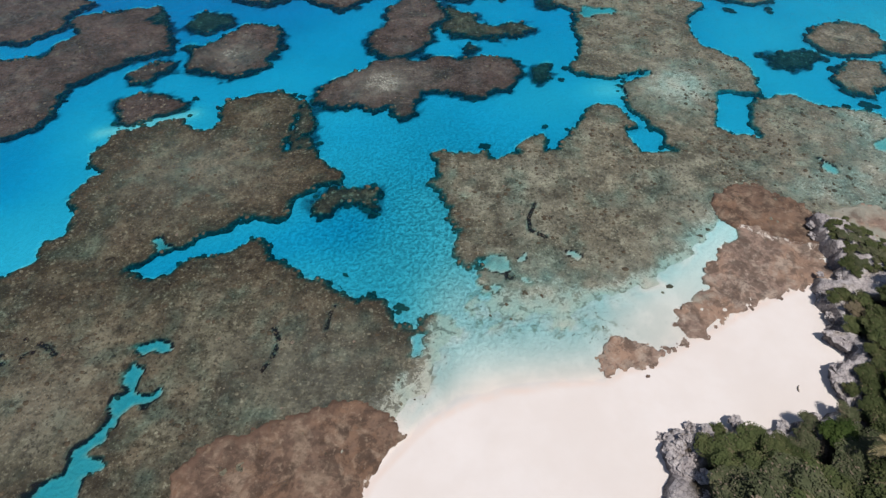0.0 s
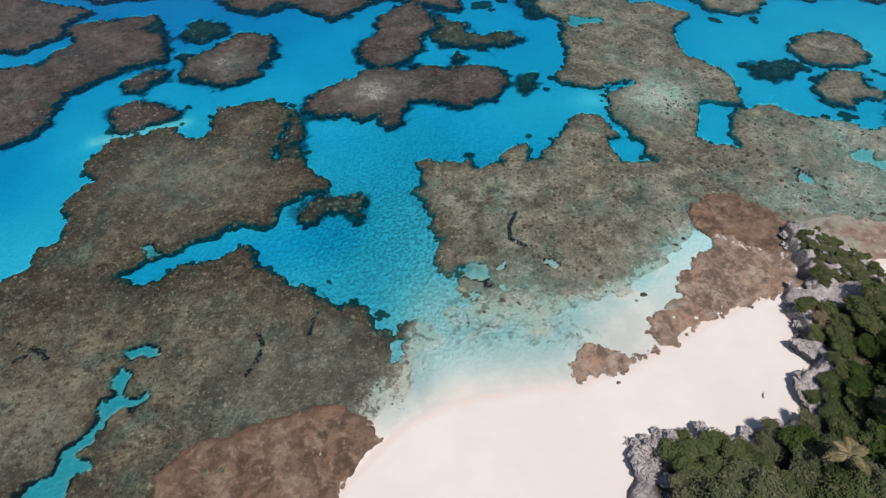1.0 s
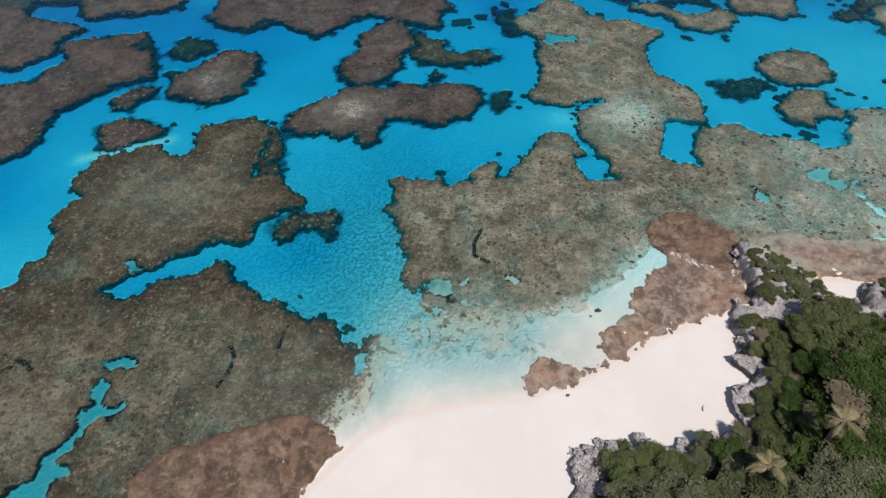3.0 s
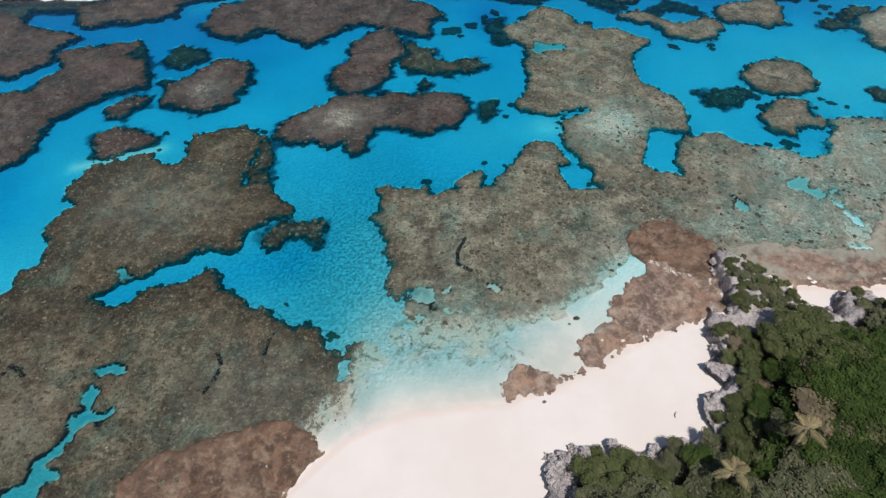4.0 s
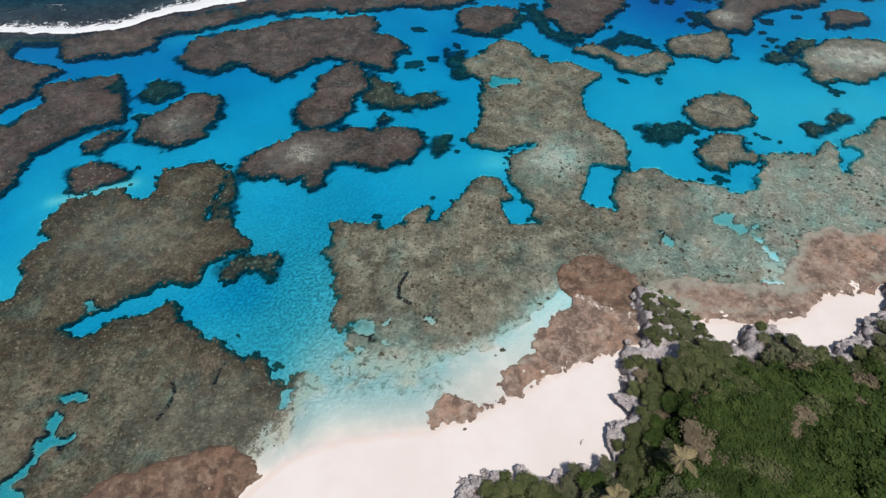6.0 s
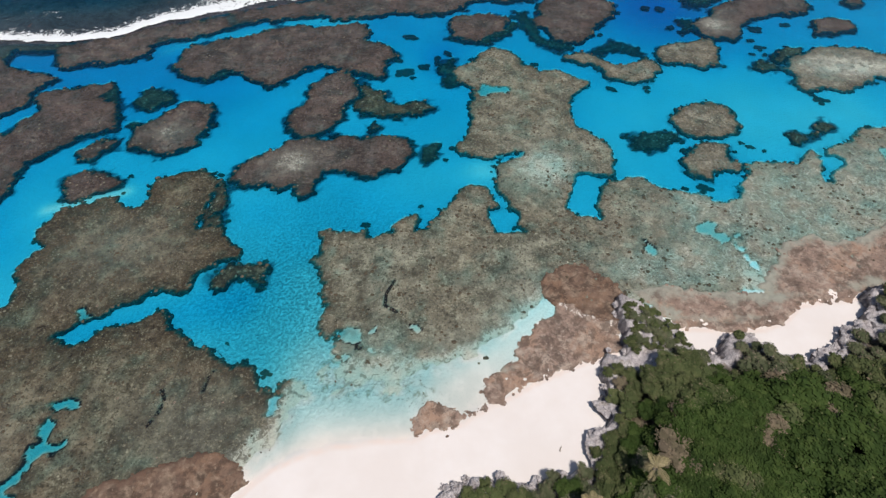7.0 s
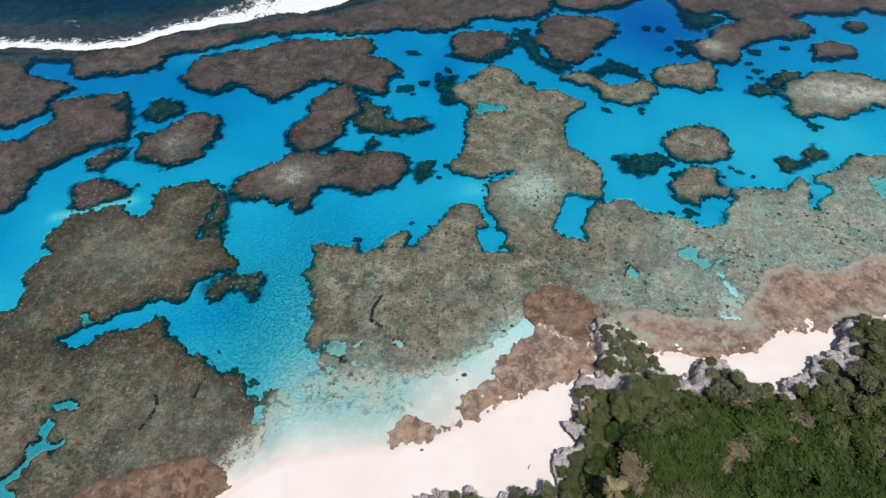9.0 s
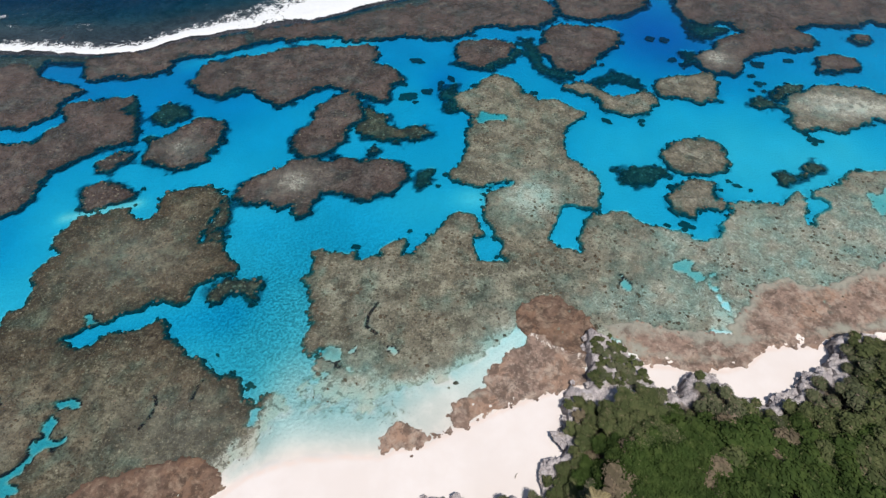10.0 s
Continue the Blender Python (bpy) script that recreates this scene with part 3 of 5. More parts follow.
P_CRACKS = [
    [(-22.5, 36.0), (-21.3, 33.5), (-21.8, 31.0), (-22.6, 29.0)],
    [(-14.6, 42.5), (-13.8, 41.0), (-14.8, 39.0), (-15.5, 35.5)],
    [(-54, 34), (-51, 32.8), (-49.5, 31.5)],
    [(-56.0, 31.5), (-56.4, 29.6), (-52.3, 32.0)],
]
reef("reef", "large brown coral flat with sandy pools and dark cracked edges", [[(-59.7, 75.1), (-57.3, 76.4), (-51.8, 79.2), (-48, 80.4), (-45.8, 78), (-43.7, 77.1), (-41.9, 78), (-41.2, 80.2), (-42.3, 84.2), (-41, 86.3), (-35.7, 89), (-33, 89.4), (-29.7, 88.3), (-26, 85.9), (-27.4, 82.9), (-27.5, 78.9), (-27.8, 75.4), (-27.6, 71.8), (-24.4, 71.7), (-21.9, 71.3), (-20.1, 68.8), (-17.5, 65.6), (-17.4, 63.6), (-20.2, 62), (-22.1, 60.4), (-24.1, 59.4), (-23.8, 57), (-24.1, 54.6)]
    + [(-26.4, 54.5), (-29.2, 55.4), (-31.7, 55.7), (-33.1, 53.5), (-35.2, 51.6), (-38, 50), (-40.6, 48.2), (-43.3, 46.8), (-45, 45.1), (-48, 37.4), (-68.6, 33.9), (-73.1, 41), (-62.9, 43.9), (-61.8, 44.9), (-59.6, 46.1), (-58.9, 47.5), (-60.3, 49.1), (-59.8, 50.7), (-57.2, 51), (-57.4, 53.6), (-57.8, 55.4), (-57.4, 56.8), (-59.9, 58.9), (-60.2, 61.4), (-58.2, 63.6), (-57, 65.6), (-60.4, 66.9), (-61.3, 69.4), (-60.8, 71.6)], [(-44.5, 45.1), (-41.4, 43.9), (-39.1, 44.7), (-38, 46.5), (-35.1, 47.5), (-32, 48.6), (-29.9, 50.2), (-28.2, 51.1), (-26.5, 50), (-24.3, 47.5), (-21.8, 45.5), (-18.8, 44.4), (-15.8, 43), (-14, 41), (-11.9, 40.1), (-10.4, 40.6), (-8, 39.6), (-6.7, 37.8), (-5.9, 36.1), (-2.8, 35.5), (-2.1, 37.2), (0.9, 37.2), (1.7, 35.6), (3.5, 34.6), (2.0, 32.2), (0.6, 28.8), (-1.6, 25.2), (-3.4, 20.8), (-8.5, 13.7), (-10.5, 10.5), (-59.4, 10.5), (-80.9, 41), (-51.3, 44.9)]],
     pools=[[(-43.6, 12), (-44.3, 16.2), (-41.7, 17), (-41.8, 19.5), (-40, 21.1), (-39.8, 22.7), (-38.8, 23.7), (-39.3, 25.8), (-38.1, 26.9), (-39.4, 29.1), (-39, 29.9), (-37.5, 29.1), (-36.9, 26.9), (-34.6, 26.2), (-36.2, 24.7), (-37.9, 24.1), (-37.9, 22.4), (-39.1, 20.4), (-39.6, 19.5), (-37.4, 17.9), (-38.9, 16.5), (-38.8, 14.6), (-38.3, 12)], [(-39.7, 32.3), (-39.1, 33.5), (-36.6, 33.9), (-34.7, 33.5), (-35, 32.3), (-36.2, 31.5), (-38.1, 31.9), (-39.2, 31.9)], [(-43.4, 50.8), (-42.2, 51.5), (-40.7, 49.7), (-41.6, 48.4)], [(-4.6, 33.9), (-2.8, 34.1), (-2.2, 32.3), (-2.9, 30.9), (-3.9, 31.2)]], cracks=P_CRACKS, step=0.25,
     extra=lambda x, y: 0.42 * np.exp(-(((x + 42) / 12) ** 2 + ((y - 66) / 9) ** 2)) + 0.36 * np.exp(-(((x + 14) / 12) ** 2 + ((y - 29) / 9) ** 2)) + 0.28 * np.exp(-(((x + 48) / 7) ** 2 + ((y - 24) / 7) ** 2)))
reef("reef", "wide brown coral flat sinking into sand beside the beach", [[(-2.2, 70.7), (-0.4, 71.2), (4.1, 71.2), (7.2, 71.4), (8.2, 69.1), (10.6, 70.1), (13.5, 71.1), (13.5, 73.5), (15.4, 75.3), (17.5, 76.3), (18.8, 74.4), (18.5, 71.8), (20.3, 72.4), (21.9, 75), (24.1, 77.7), (27, 81.9), (28.8, 84.5), (31.4, 85.3), (33.5, 84.5), (34.9, 81.1), (35.6, 78.6), (33.5, 77.6), (33.3, 74.3), (34.6, 71.5), (39.6, 71.3)]
    + [(52.6, 75), (52.7, 58.2), (43.1, 54.9), (40.4, 51.5), (35.2, 45.7), (31.3, 39.9), (25.7, 35.2), (16.8, 34.5), (7.4, 35.8), (4.2, 36.4), (2.8, 37.6), (3.6, 38.7), (6.4, 40), (4.1, 42.7), (5.3, 44.5), (6.4, 46.7), (3.6, 45), (2.1, 46.6), (2, 49.1), (2.1, 52.3), (1, 55.5), (1.6, 57.6), (-0.2, 60.2), (-1.8, 63), (-0.9, 65.3), (-1, 68.4)]],
     pools=[[(2.6, 43.2), (4.1, 44.7), (5.6, 47.2), (7.3, 47.7), (9.5, 48.3), (10.3, 47.4), (12, 47.9), (10.7, 45.8), (11.2, 44.3), (12.7, 42.7), (11.5, 42.8), (10, 43.6), (9, 44.6), (8, 45.2), (6.8, 45), (5.7, 45.2), (4.9, 44.7), (4.3, 43.4), (5, 42.9), (6.7, 42.9), (8.2, 42.1), (5.8, 41.3), (4.5, 40.7), (3.3, 40), (2.3, 40.7)], [(17.9, 49), (19, 48.7), (20.2, 48.2), (21.5, 47.1), (21.5, 46.3), (20.3, 46.6), (19.2, 47.6), (18.1, 48.3)]], cracks=[[(14.8, 58.5), (13.6, 55.5), (13.4, 53.0), (16, 51.0)]], step=0.25, material=REEF_GREY, sunk=0.20)
reef("reef", "pale sandy coral flat between lagoon and outcrop", [[(58.8, 83), (60.3, 85.7), (65.2, 88.4), (69.6, 87.7), (71.8, 84.8), (73.5, 83.8), (77.3, 83.5), (80.9, 82.6), (85.5, 80.8), (88.5, 81.9), (89.7, 85.4), (92.3, 88.2), (93.5, 92.8), (96.5, 94.6), (101.6, 93.8), (106.5, 92.9), (108.4, 96.8), (111.5, 98.4), (112.8, 96.2), (110.5, 91.4), (109.9, 87.8)]
    + [(110.9, 87), (112.8, 90.7), (115.9, 92.4), (117.8, 95.6), (114.1, 96.3), (114.1, 98.2), (118.2, 100.5), (122.7, 101.8), (124.6, 105), (129, 107.4), (135.7, 107.9), (158.2, 111.7), (141.1, 70.7), (97.7, 61.8), (74.2, 54.8), (52.4, 53.1), (47.1, 57.8), (47.6, 73.8), (53.8, 75.9), (57.5, 75.4), (56.8, 79.4)]],
     pools=[[(75.9, 72.9), (78.5, 74.4), (81.5, 74.4), (81.4, 73.1), (80, 71.7), (81.9, 70.9), (84.7, 71.5), (84.8, 70.2), (82.7, 69), (81.2, 69.1), (79.6, 70.5), (78.2, 71.7), (76.5, 71.9)], [(83.2, 69), (84.9, 67.1), (85.3, 65.2), (86.5, 63.8), (85.9, 62.3), (84.7, 62.7), (84.6, 64.8), (83.7, 67.1)], [(64.1, 69.5), (65.6, 70.1), (66.4, 68.3), (66.5, 66), (65.2, 65.6), (65.2, 68)], [(127.3, 98.3), (132.6, 100.6), (136.5, 99.9), (132.1, 93.1), (127.4, 90.9), (126.6, 93.5)]], material=REEF_GREY, step=0.36, sunk=0.34)
reef("reef", "pale olive coral reef with a sandy crown", [[(25, 129.4), (27.2, 133.2), (31.2, 135.5), (33.6, 140), (37.7, 143.4), (42, 141.3), (44.5, 137.9), (46.1, 133.8), (49.3, 130.4), (55, 131.7), (58.8, 129.3), (62.6, 126.9), (63.2, 124.3), (59.8, 121.6), (57.4, 119.6), (55.7, 116.4), (56.1, 111.7), (56.6, 107.2), (59.9, 104.2), (63.3, 98.3), (63.6, 92.4), (62.6, 88.6), (59.2, 88), (56, 89)]
    + [(53.6, 88.6), (52.4, 83.3), (50.8, 78.1), (52, 75.7), (48.6, 69.2), (41.4, 70.2), (38.9, 73.1), (39.5, 76.4), (37.5, 80.4), (35.9, 83.8), (34.7, 87.4), (35.2, 90.2), (37.2, 92.3), (42, 96.6), (35.8, 94.1), (34.5, 93.1), (31.6, 94.2), (28.8, 95.2), (25.8, 97.4), (26.4, 99.5), (29.7, 103), (30, 110.9), (30.4, 119.3), (31, 121.9), (27.7, 124.3)]], pools=[[(31.5, 120.7), (33.3, 123.4), (38.1, 123), (42, 122), (36.6, 119.8), (32.7, 118.8)], [(34.6, 91.4), (36.5, 95), (41.6, 97.1), (42, 95.8), (37, 91.8), (34.6, 86.1), (33.4, 87.5)]], material=REEF_GREY, step=0.32)
for outline, label in (
    ([(-60.6, 80.0), (-62.0, 83.4), (-62.6, 85.8), (-60.4, 87.1), (-57.7, 88.2), (-54.3, 87.9), (-50.6, 87), (-49, 85.5), (-49, 83.8), (-51.0, 81.6), (-53.2, 79.8), (-57.2, 78.2), (-60, 78.2)], "small oval brown coral patch"),
    ([(-93.6, 100.3), (-84.6, 101), (-84.3, 104.5), (-82.8, 107.6), (-81.5, 110.9), (-82.4, 113.4), (-85.4, 115.8), (-85.3, 119.2), (-79.3, 120.8), (-73.5, 122.9), (-67.8, 123.3), (-67, 119.8), (-68.2, 117), (-62.2, 114.9), (-60.1, 108.8), (-58.7, 104.1), (-62.4, 102), (-66.5, 99.4), (-70.5, 95.3), (-74, 90.8), (-73.9, 85.7), (-73.9, 80.8), (-74.4, 77.1), (-77.3, 75), (-84.3, 71), (-91.6, 67.8), (-111.6, 94.4)], "long brown coral reef with dark edges"),
    ([(-116.4, 135.7), (-112.3, 137.9), (-105.9, 136.4), (-100.2, 131.6), (-96, 128.9), (-88.4, 128), (-83.5, 125.5), (-85.9, 121.9), (-87.3, 118.3), (-86, 113.1), (-89.7, 109.5), (-92.6, 106.3), (-98, 107.1), (-114.7, 96.4), (-140.3, 130.1)], "broad brown coral reef behind the surf"),
    ([(-53.9, 100.4), (-54.1, 103.3), (-51.4, 107), (-48.8, 110.1), (-45.6, 114.4), (-41.4, 115.9), (-37.8, 114.2), (-35.3, 109.4), (-35, 105.9), (-36.6, 103), (-36.5, 98.6), (-38.5, 96), (-42.9, 94.2), (-47.9, 95.5), (-52.1, 97.4)], "oval brown coral reef with pale middle"),
    ([(-63.5, 93.1), (-63.2, 95.9), (-59.4, 99), (-55.9, 99.7), (-55, 97.2), (-57.6, 95.2), (-59.8, 92.3), (-62.5, 92.3)], "small narrow brown coral patch"),
    ([(-50.9, 127.9), (-53.4, 132.1), (-52.8, 139.7), (-51.6, 143.6), (-44.2, 146.1), (-36, 149.1), (-28.1, 154), (-21, 155.2), (-13.4, 154.4), (-6.5, 157), (-1.7, 156), (-0, 151.7), (-1.1, 147.4), (4.5, 145.6), (7.7, 141.1), (10.5, 136.9), (6, 135.1), (6.6, 130.8), (6.4, 127.2), (0.4, 128.4), (-6.7, 130.7), (-10.5, 132.4), (-15.5, 132), (-17.9, 128.1), (-20.8, 123.3), (-24.6, 122.2), (-29.4, 124.5), (-33.4, 129.2), (-38.9, 130.3), (-41.6, 125.8), (-46.4, 124.9)], "long dark brown coral reef in blue water"),
    ([(-13.1, 118.6), (-11.9, 123.9), (-9.7, 128.8), (-5.7, 129.9), (-1.8, 126.6), (1.1, 122.3), (0.8, 117.1), (-1.7, 115.2), (-3.5, 112.6), (-3, 108.4), (-4.5, 104.8), (-8.2, 101.6), (-11.8, 100.9), (-14.8, 104), (-16, 108.5), (-15.6, 112.6), (-13.7, 114.8)], "ragged brown coral reef with sunken fringe"),
    ([(-23.9, 85.6), (-24.1, 88.5), (-22.9, 91.2), (-19.7, 95), (-16, 97.3), (-13.7, 99.7), (-10.3, 101), (-5, 100.3), (-2.4, 102.1), (5.2, 101.1), (12.3, 102.1), (15.4, 100.8), (17, 97.8), (16.5, 94.7), (13.7, 92.4), (12.7, 89.4), (7.5, 87.7), (0.3, 89.1), (-3.7, 88.2), (-5, 85.2), (-4.9, 81.9), (-6.6, 80.5), (-8.8, 81.2), (-9.2, 84), (-10.5, 85.2), (-13.4, 83.1), (-19.1, 83.8), (-22, 84.3)], "brown coral reef with a whitish sandy patch"),
    ([(23.9, 156.8), (25.5, 161.4), (31.9, 162.6), (38.3, 163.1), (42.9, 159.9), (42, 154.8), (37.6, 150.2), (32.5, 145.4), (28.1, 146.4), (25, 149.3)], "rounded brown coral reef in deep channel"),
    ([(49.2, 158.7), (52.1, 162.3), (53.3, 169.6), (56.3, 174.7), (62, 173.9), (71.5, 174.6), (76.7, 171.3), (77.5, 165.9), (74.5, 160.5), (69.6, 156.8), (67.2, 150.2), (63.4, 145.9), (58.3, 145.5), (55.1, 149.3), (52.7, 154.6)], "blocky brown coral reef beside deep basin"),
    ([(100.8, 201.3), (99.8, 190.5), (101.7, 180.6), (105.6, 177.1), (115.5, 179.7), (117.8, 174.3), (134.6, 175.5), (144.3, 179.9), (154.2, 179.5), (160.7, 182.2), (164.2, 184), (167.4, 181.6), (192.9, 177.9), (220.8, 231.1), (104.9, 223)], "broad brown outer reef behind blue basin"),
    ([(98.6, 157.3), (106, 162.8), (109, 168.3), (115.5, 172.3), (122.1, 176.4), (129.3, 176.2), (135.2, 177.4), (139.5, 174), (140.4, 168.8), (137, 164.1), (130.5, 163), (125.4, 163.3), (119.3, 160.5), (114.9, 156.9), (111.4, 150.4), (108.3, 148), (102.7, 148.8), (99.8, 151)], "brown coral reef with paler sandy tip"),
    ([(135.2, 155.2), (138.2, 160.2), (143.7, 161.3), (148.3, 160), (149, 156.2), (146.4, 153), (140.1, 151.6), (135, 151.2)], "small oval brown coral patch in blue water"),
    ([(152.2, 172.1), (155.2, 175.2), (158.6, 174.7), (158.8, 171.9), (153.9, 169.8)], "small brown coral patch in blue water"),
    ([(58, 187.5), (60.5, 179.6), (68, 178.2), (76, 180.7), (82, 183.1), (88.8, 189.7), (93, 202.9), (57.6, 200.4)], "brown outer coral reef beside the basin"),
    ([(3.5, 106.1), (5.4, 108.5), (7.5, 106.4), (6.1, 104), (4.3, 104.3)], "small round brown coral patch"),
):
    reef("reef", label, [outline], material=REEF_FAR, step=0.4, film=False, rough=1.55, foot=-0.1,
         extra=lambda x, y: 0.68 * np.exp(-(((x + 12) / 7) ** 2 + ((y - 92) / 6) ** 2)) + 0.6 * np.exp(-(((x + 45) / 6) ** 2 + ((y - 103) / 4) ** 2)) + 0.7 * np.exp(-(((x - 106) / 7) ** 2 + ((y - 157) / 7) ** 2)))
for outline, label in (
    ([(84.2, 140.9), (85.8, 143.9), (90.3, 145.8), (97.6, 148.4), (103.2, 147.6), (103.1, 142.3), (102.5, 138), (100.8, 134.3), (95.8, 132.8), (92.2, 134.5), (87.5, 134.9), (84.6, 136.6)], "pale olive coral reef in turquoise water"),
    ([(67.5, 128.6), (70.4, 126.2), (74.9, 125.2), (80.5, 126.4), (82.8, 131.1), (83.4, 136.6), (81, 139.2), (77.2, 136.1), (73.8, 134.5), (69.9, 135.5), (67.7, 138.2), (63, 140.8), (57.9, 138.9), (56.9, 136.6), (60.9, 134.9), (64.8, 133.8)], "hooked pale brown coral reef"),
    ([(80.5, 109.1), (83.6, 113.8), (86.2, 116.3), (92.3, 117.2), (96.9, 114.8), (97.5, 111.5), (97.4, 108.2), (95.8, 104.9), (92, 103.1), (86.3, 102.7), (82.4, 103.8), (81.1, 105.8)], "rounded pale olive coral reef"),
    ([(78.7, 92.6), (80.9, 95.7), (82.8, 98.8), (87.3, 100.7), (91.2, 100), (90.4, 95.4), (91.9, 92.7), (90.8, 89.9), (87.6, 90.2), (84.6, 88.1), (81.5, 88.6), (79.8, 90.3)], "small pale coral reef on turquoise sand"),
    ([(116.3, 133.6), (119.1, 135.1), (122.9, 139.5), (126.8, 141.8), (132.4, 143.9), (139.2, 145), (143.6, 143.9), (148.9, 141.5), (149.8, 140.7), (175.6, 144.9), (168.3, 131), (144.3, 127.9), (142.1, 129), (139.7, 126.9), (135.6, 124.1), (130.4, 122), (125.8, 123.4), (123.2, 122.2), (119, 122.8), (118.5, 126), (119, 129.8)], "whitish sandy coral reef with dark rim"),
):
    reef("reef", label, [outline], material=REEF_PALE, step=0.36, film=False, rough=1.4, foot=-0.1,
         extra=lambda x, y: 0.95 * np.exp(-(((x - 136) / 18) ** 2 + ((y - 134) / 8) ** 2)) + 0.35 * np.exp(-(((x - 88) / 6) ** 2 + ((y - 94) / 4) ** 2)))
for outline, label, depth in (
    ([(-22.1, 57.8), (-20.7, 60.1), (-17.7, 61.8), (-14.5, 61.6), (-11.5, 61.5), (-9.8, 60.2), (-10.7, 57.3), (-12.6, 57.4), (-14.3, 59.1), (-15.6, 57.6), (-16.6, 55.2), (-19.8, 55.9)], "dark sunken coral patch in the channel", -0.45),
    ([(-27.2, 82.6), (-26.5, 85.1), (-24.6, 82.8), (-23.3, 78), (-23.3, 73.5), (-23.8, 71.8), (-26.9, 72.2), (-27.3, 75.4), (-27.3, 78.9)], "dark sunken ledge beside the brown reef", -0.35),
    ([(-0.9, 126.1), (3.1, 122.4), (7.4, 120.1), (8.8, 116), (12.9, 114.8), (18.1, 116.7), (20.7, 113.7), (17.2, 111.1), (11.3, 109.4), (5.1, 110.1), (1.9, 111.1), (-1.3, 113.2), (0.8, 117.1)], "dark ragged sunken coral fringe", -0.4),
    ([(-58.2, 115.2), (-57.2, 120.5), (-54.2, 121.3), (-50.2, 119.7), (-47.3, 116.5), (-49.6, 114.1), (-52.9, 112.3), (-56, 112.1)], "dark sunken coral patch in blue water", -1.0),
    ([(-56.7, 105.4), (-55.4, 107.2), (-53.4, 106.2), (-54.4, 104)], "tiny dark coral patch in blue water", -1.2),
    ([(18.1, 96.8), (20, 99), (22.1, 99.2), (21.5, 95), (20, 91.9), (18.4, 93.8)], "dark sunken coral patch beside the reef", -1.2),
    ([(66.3, 141), (70.2, 145.8), (75.5, 147.7), (79.3, 144.9), (81.2, 140.7), (77.8, 139.8), (73, 141.5), (69.6, 140.4)], "dark deep coral ridge in the basin", -2.2),
    ([(69, 102.8), (72.6, 103.5), (76.9, 104.5), (81, 103.7), (81.3, 101.7), (76, 98.8), (70.4, 97.8), (69.3, 99.7)], "nearly black weedy coral patch", -1.3),
    ([(102.5, 171.3), (106.3, 176), (112.2, 177.6), (115.3, 175.2), (109.9, 171.9), (104.6, 168.6)], "dark sunken coral in deep water", -1.4),
    ([(116, 137.6), (119.5, 141.2), (124.5, 144.5), (128.2, 143.6), (126.6, 141.2), (121.6, 138), (118.3, 135.1)], "dark brown coral ledge", -0.6),
    ([(110.7, 133.2), (114.2, 136.9), (116.9, 135.5), (118.7, 133.7), (114.9, 131.6), (112.1, 132.5)], "dark coral patch in shallow turquoise water", -0.7),
    ([(107.3, 104.1), (109.7, 105.3), (111.5, 104.4), (115, 104.7), (111.9, 101.6), (108.8, 100.2), (107.5, 101.3)], "small dark coral patch on pale sand", -0.6),
    ([(115.9, 107.4), (118.6, 109.1), (120.4, 107.2), (117, 104.4)], "tiny dark coral patch on pale sand", -0.6),
    ([(-54.8, 133.7), (-50.8, 127.9), (-43.3, 124.1), (-39.6, 125.8), (-34.1, 130.5), (-35.9, 133.3), (-42.7, 129.9), (-49.3, 131)], "dark sunken shelf under a long brown reef", -1.5),
    ([(-68.5, 123.9), (-63.1, 116), (-59.4, 109.7), (-59, 103.6), (-61.6, 102.3), (-64, 110.7), (-68.4, 118.3)], "dark weedy shelf beside a long brown reef", -1.2),
    ([(22.2, 135.4), (25.9, 136.5), (28.3, 125.1), (25.7, 123.5), (22.9, 126.2)], "dark hollow of sunken coral beside the pale reef", -1.6),
    ([(94.8, 160.8), (99.7, 161.1), (99.1, 153.7), (95, 152.6)], "dark sunken coral wall in the deep basin", -2.0),
    ([(100.6, 179.2), (108.1, 179.7), (111.7, 173.6), (108.6, 169.4), (101.7, 169.9)], "dark sunken coral at the head of the basin", -2.0),
    ([(44.5, 165.5), (48.6, 164.7), (53.3, 149.1), (61.5, 143.6), (57.6, 140.9), (51.2, 144.7), (46.3, 155.9)], "dark sloping shelf of sunken coral in the channel", -1.7),
    ([(24.2, 149.1), (29.2, 146.8), (36, 145.5), (41.8, 150.2), (44.8, 157.7), (43.8, 158.6), (39.8, 151.9), (33, 148.8), (27.1, 150.2)], "dark skirt of sunken coral round a small reef", -1.4),
):
    reef("reef", label, [outline], material=REEF_DARK, step=0.4, film=False, top=depth * 0.55, rough=2.0)
reef("reef", "sunken brown crest washed by the surf", [[(-146.2, 138), (-120, 141.2), (-102, 142.5), (-90.8, 142.7), (-75.9, 146.5), (-60.5, 154.8), (-43.9, 162.5), (-24.4, 169.6), (-8.6, 179.8), (4.4, 187.8), (15.9, 197.5), (21, 184.8), (2.1, 175.4), (-8.6, 168.8), (-14.8, 161.3), (-29.6, 159.5), (-41.4, 154.4), (-52.3, 148.2), (-65, 143), (-69.3, 136), (-80.7, 133.7), (-88.4, 134.6), (-91, 139.4), (-103.8, 139.1), (-102.8, 134.5), (-114.5, 132.7), (-139.2, 128.7)]], material=REEF_FAR, step=0.6, film=False, top=-0.3)
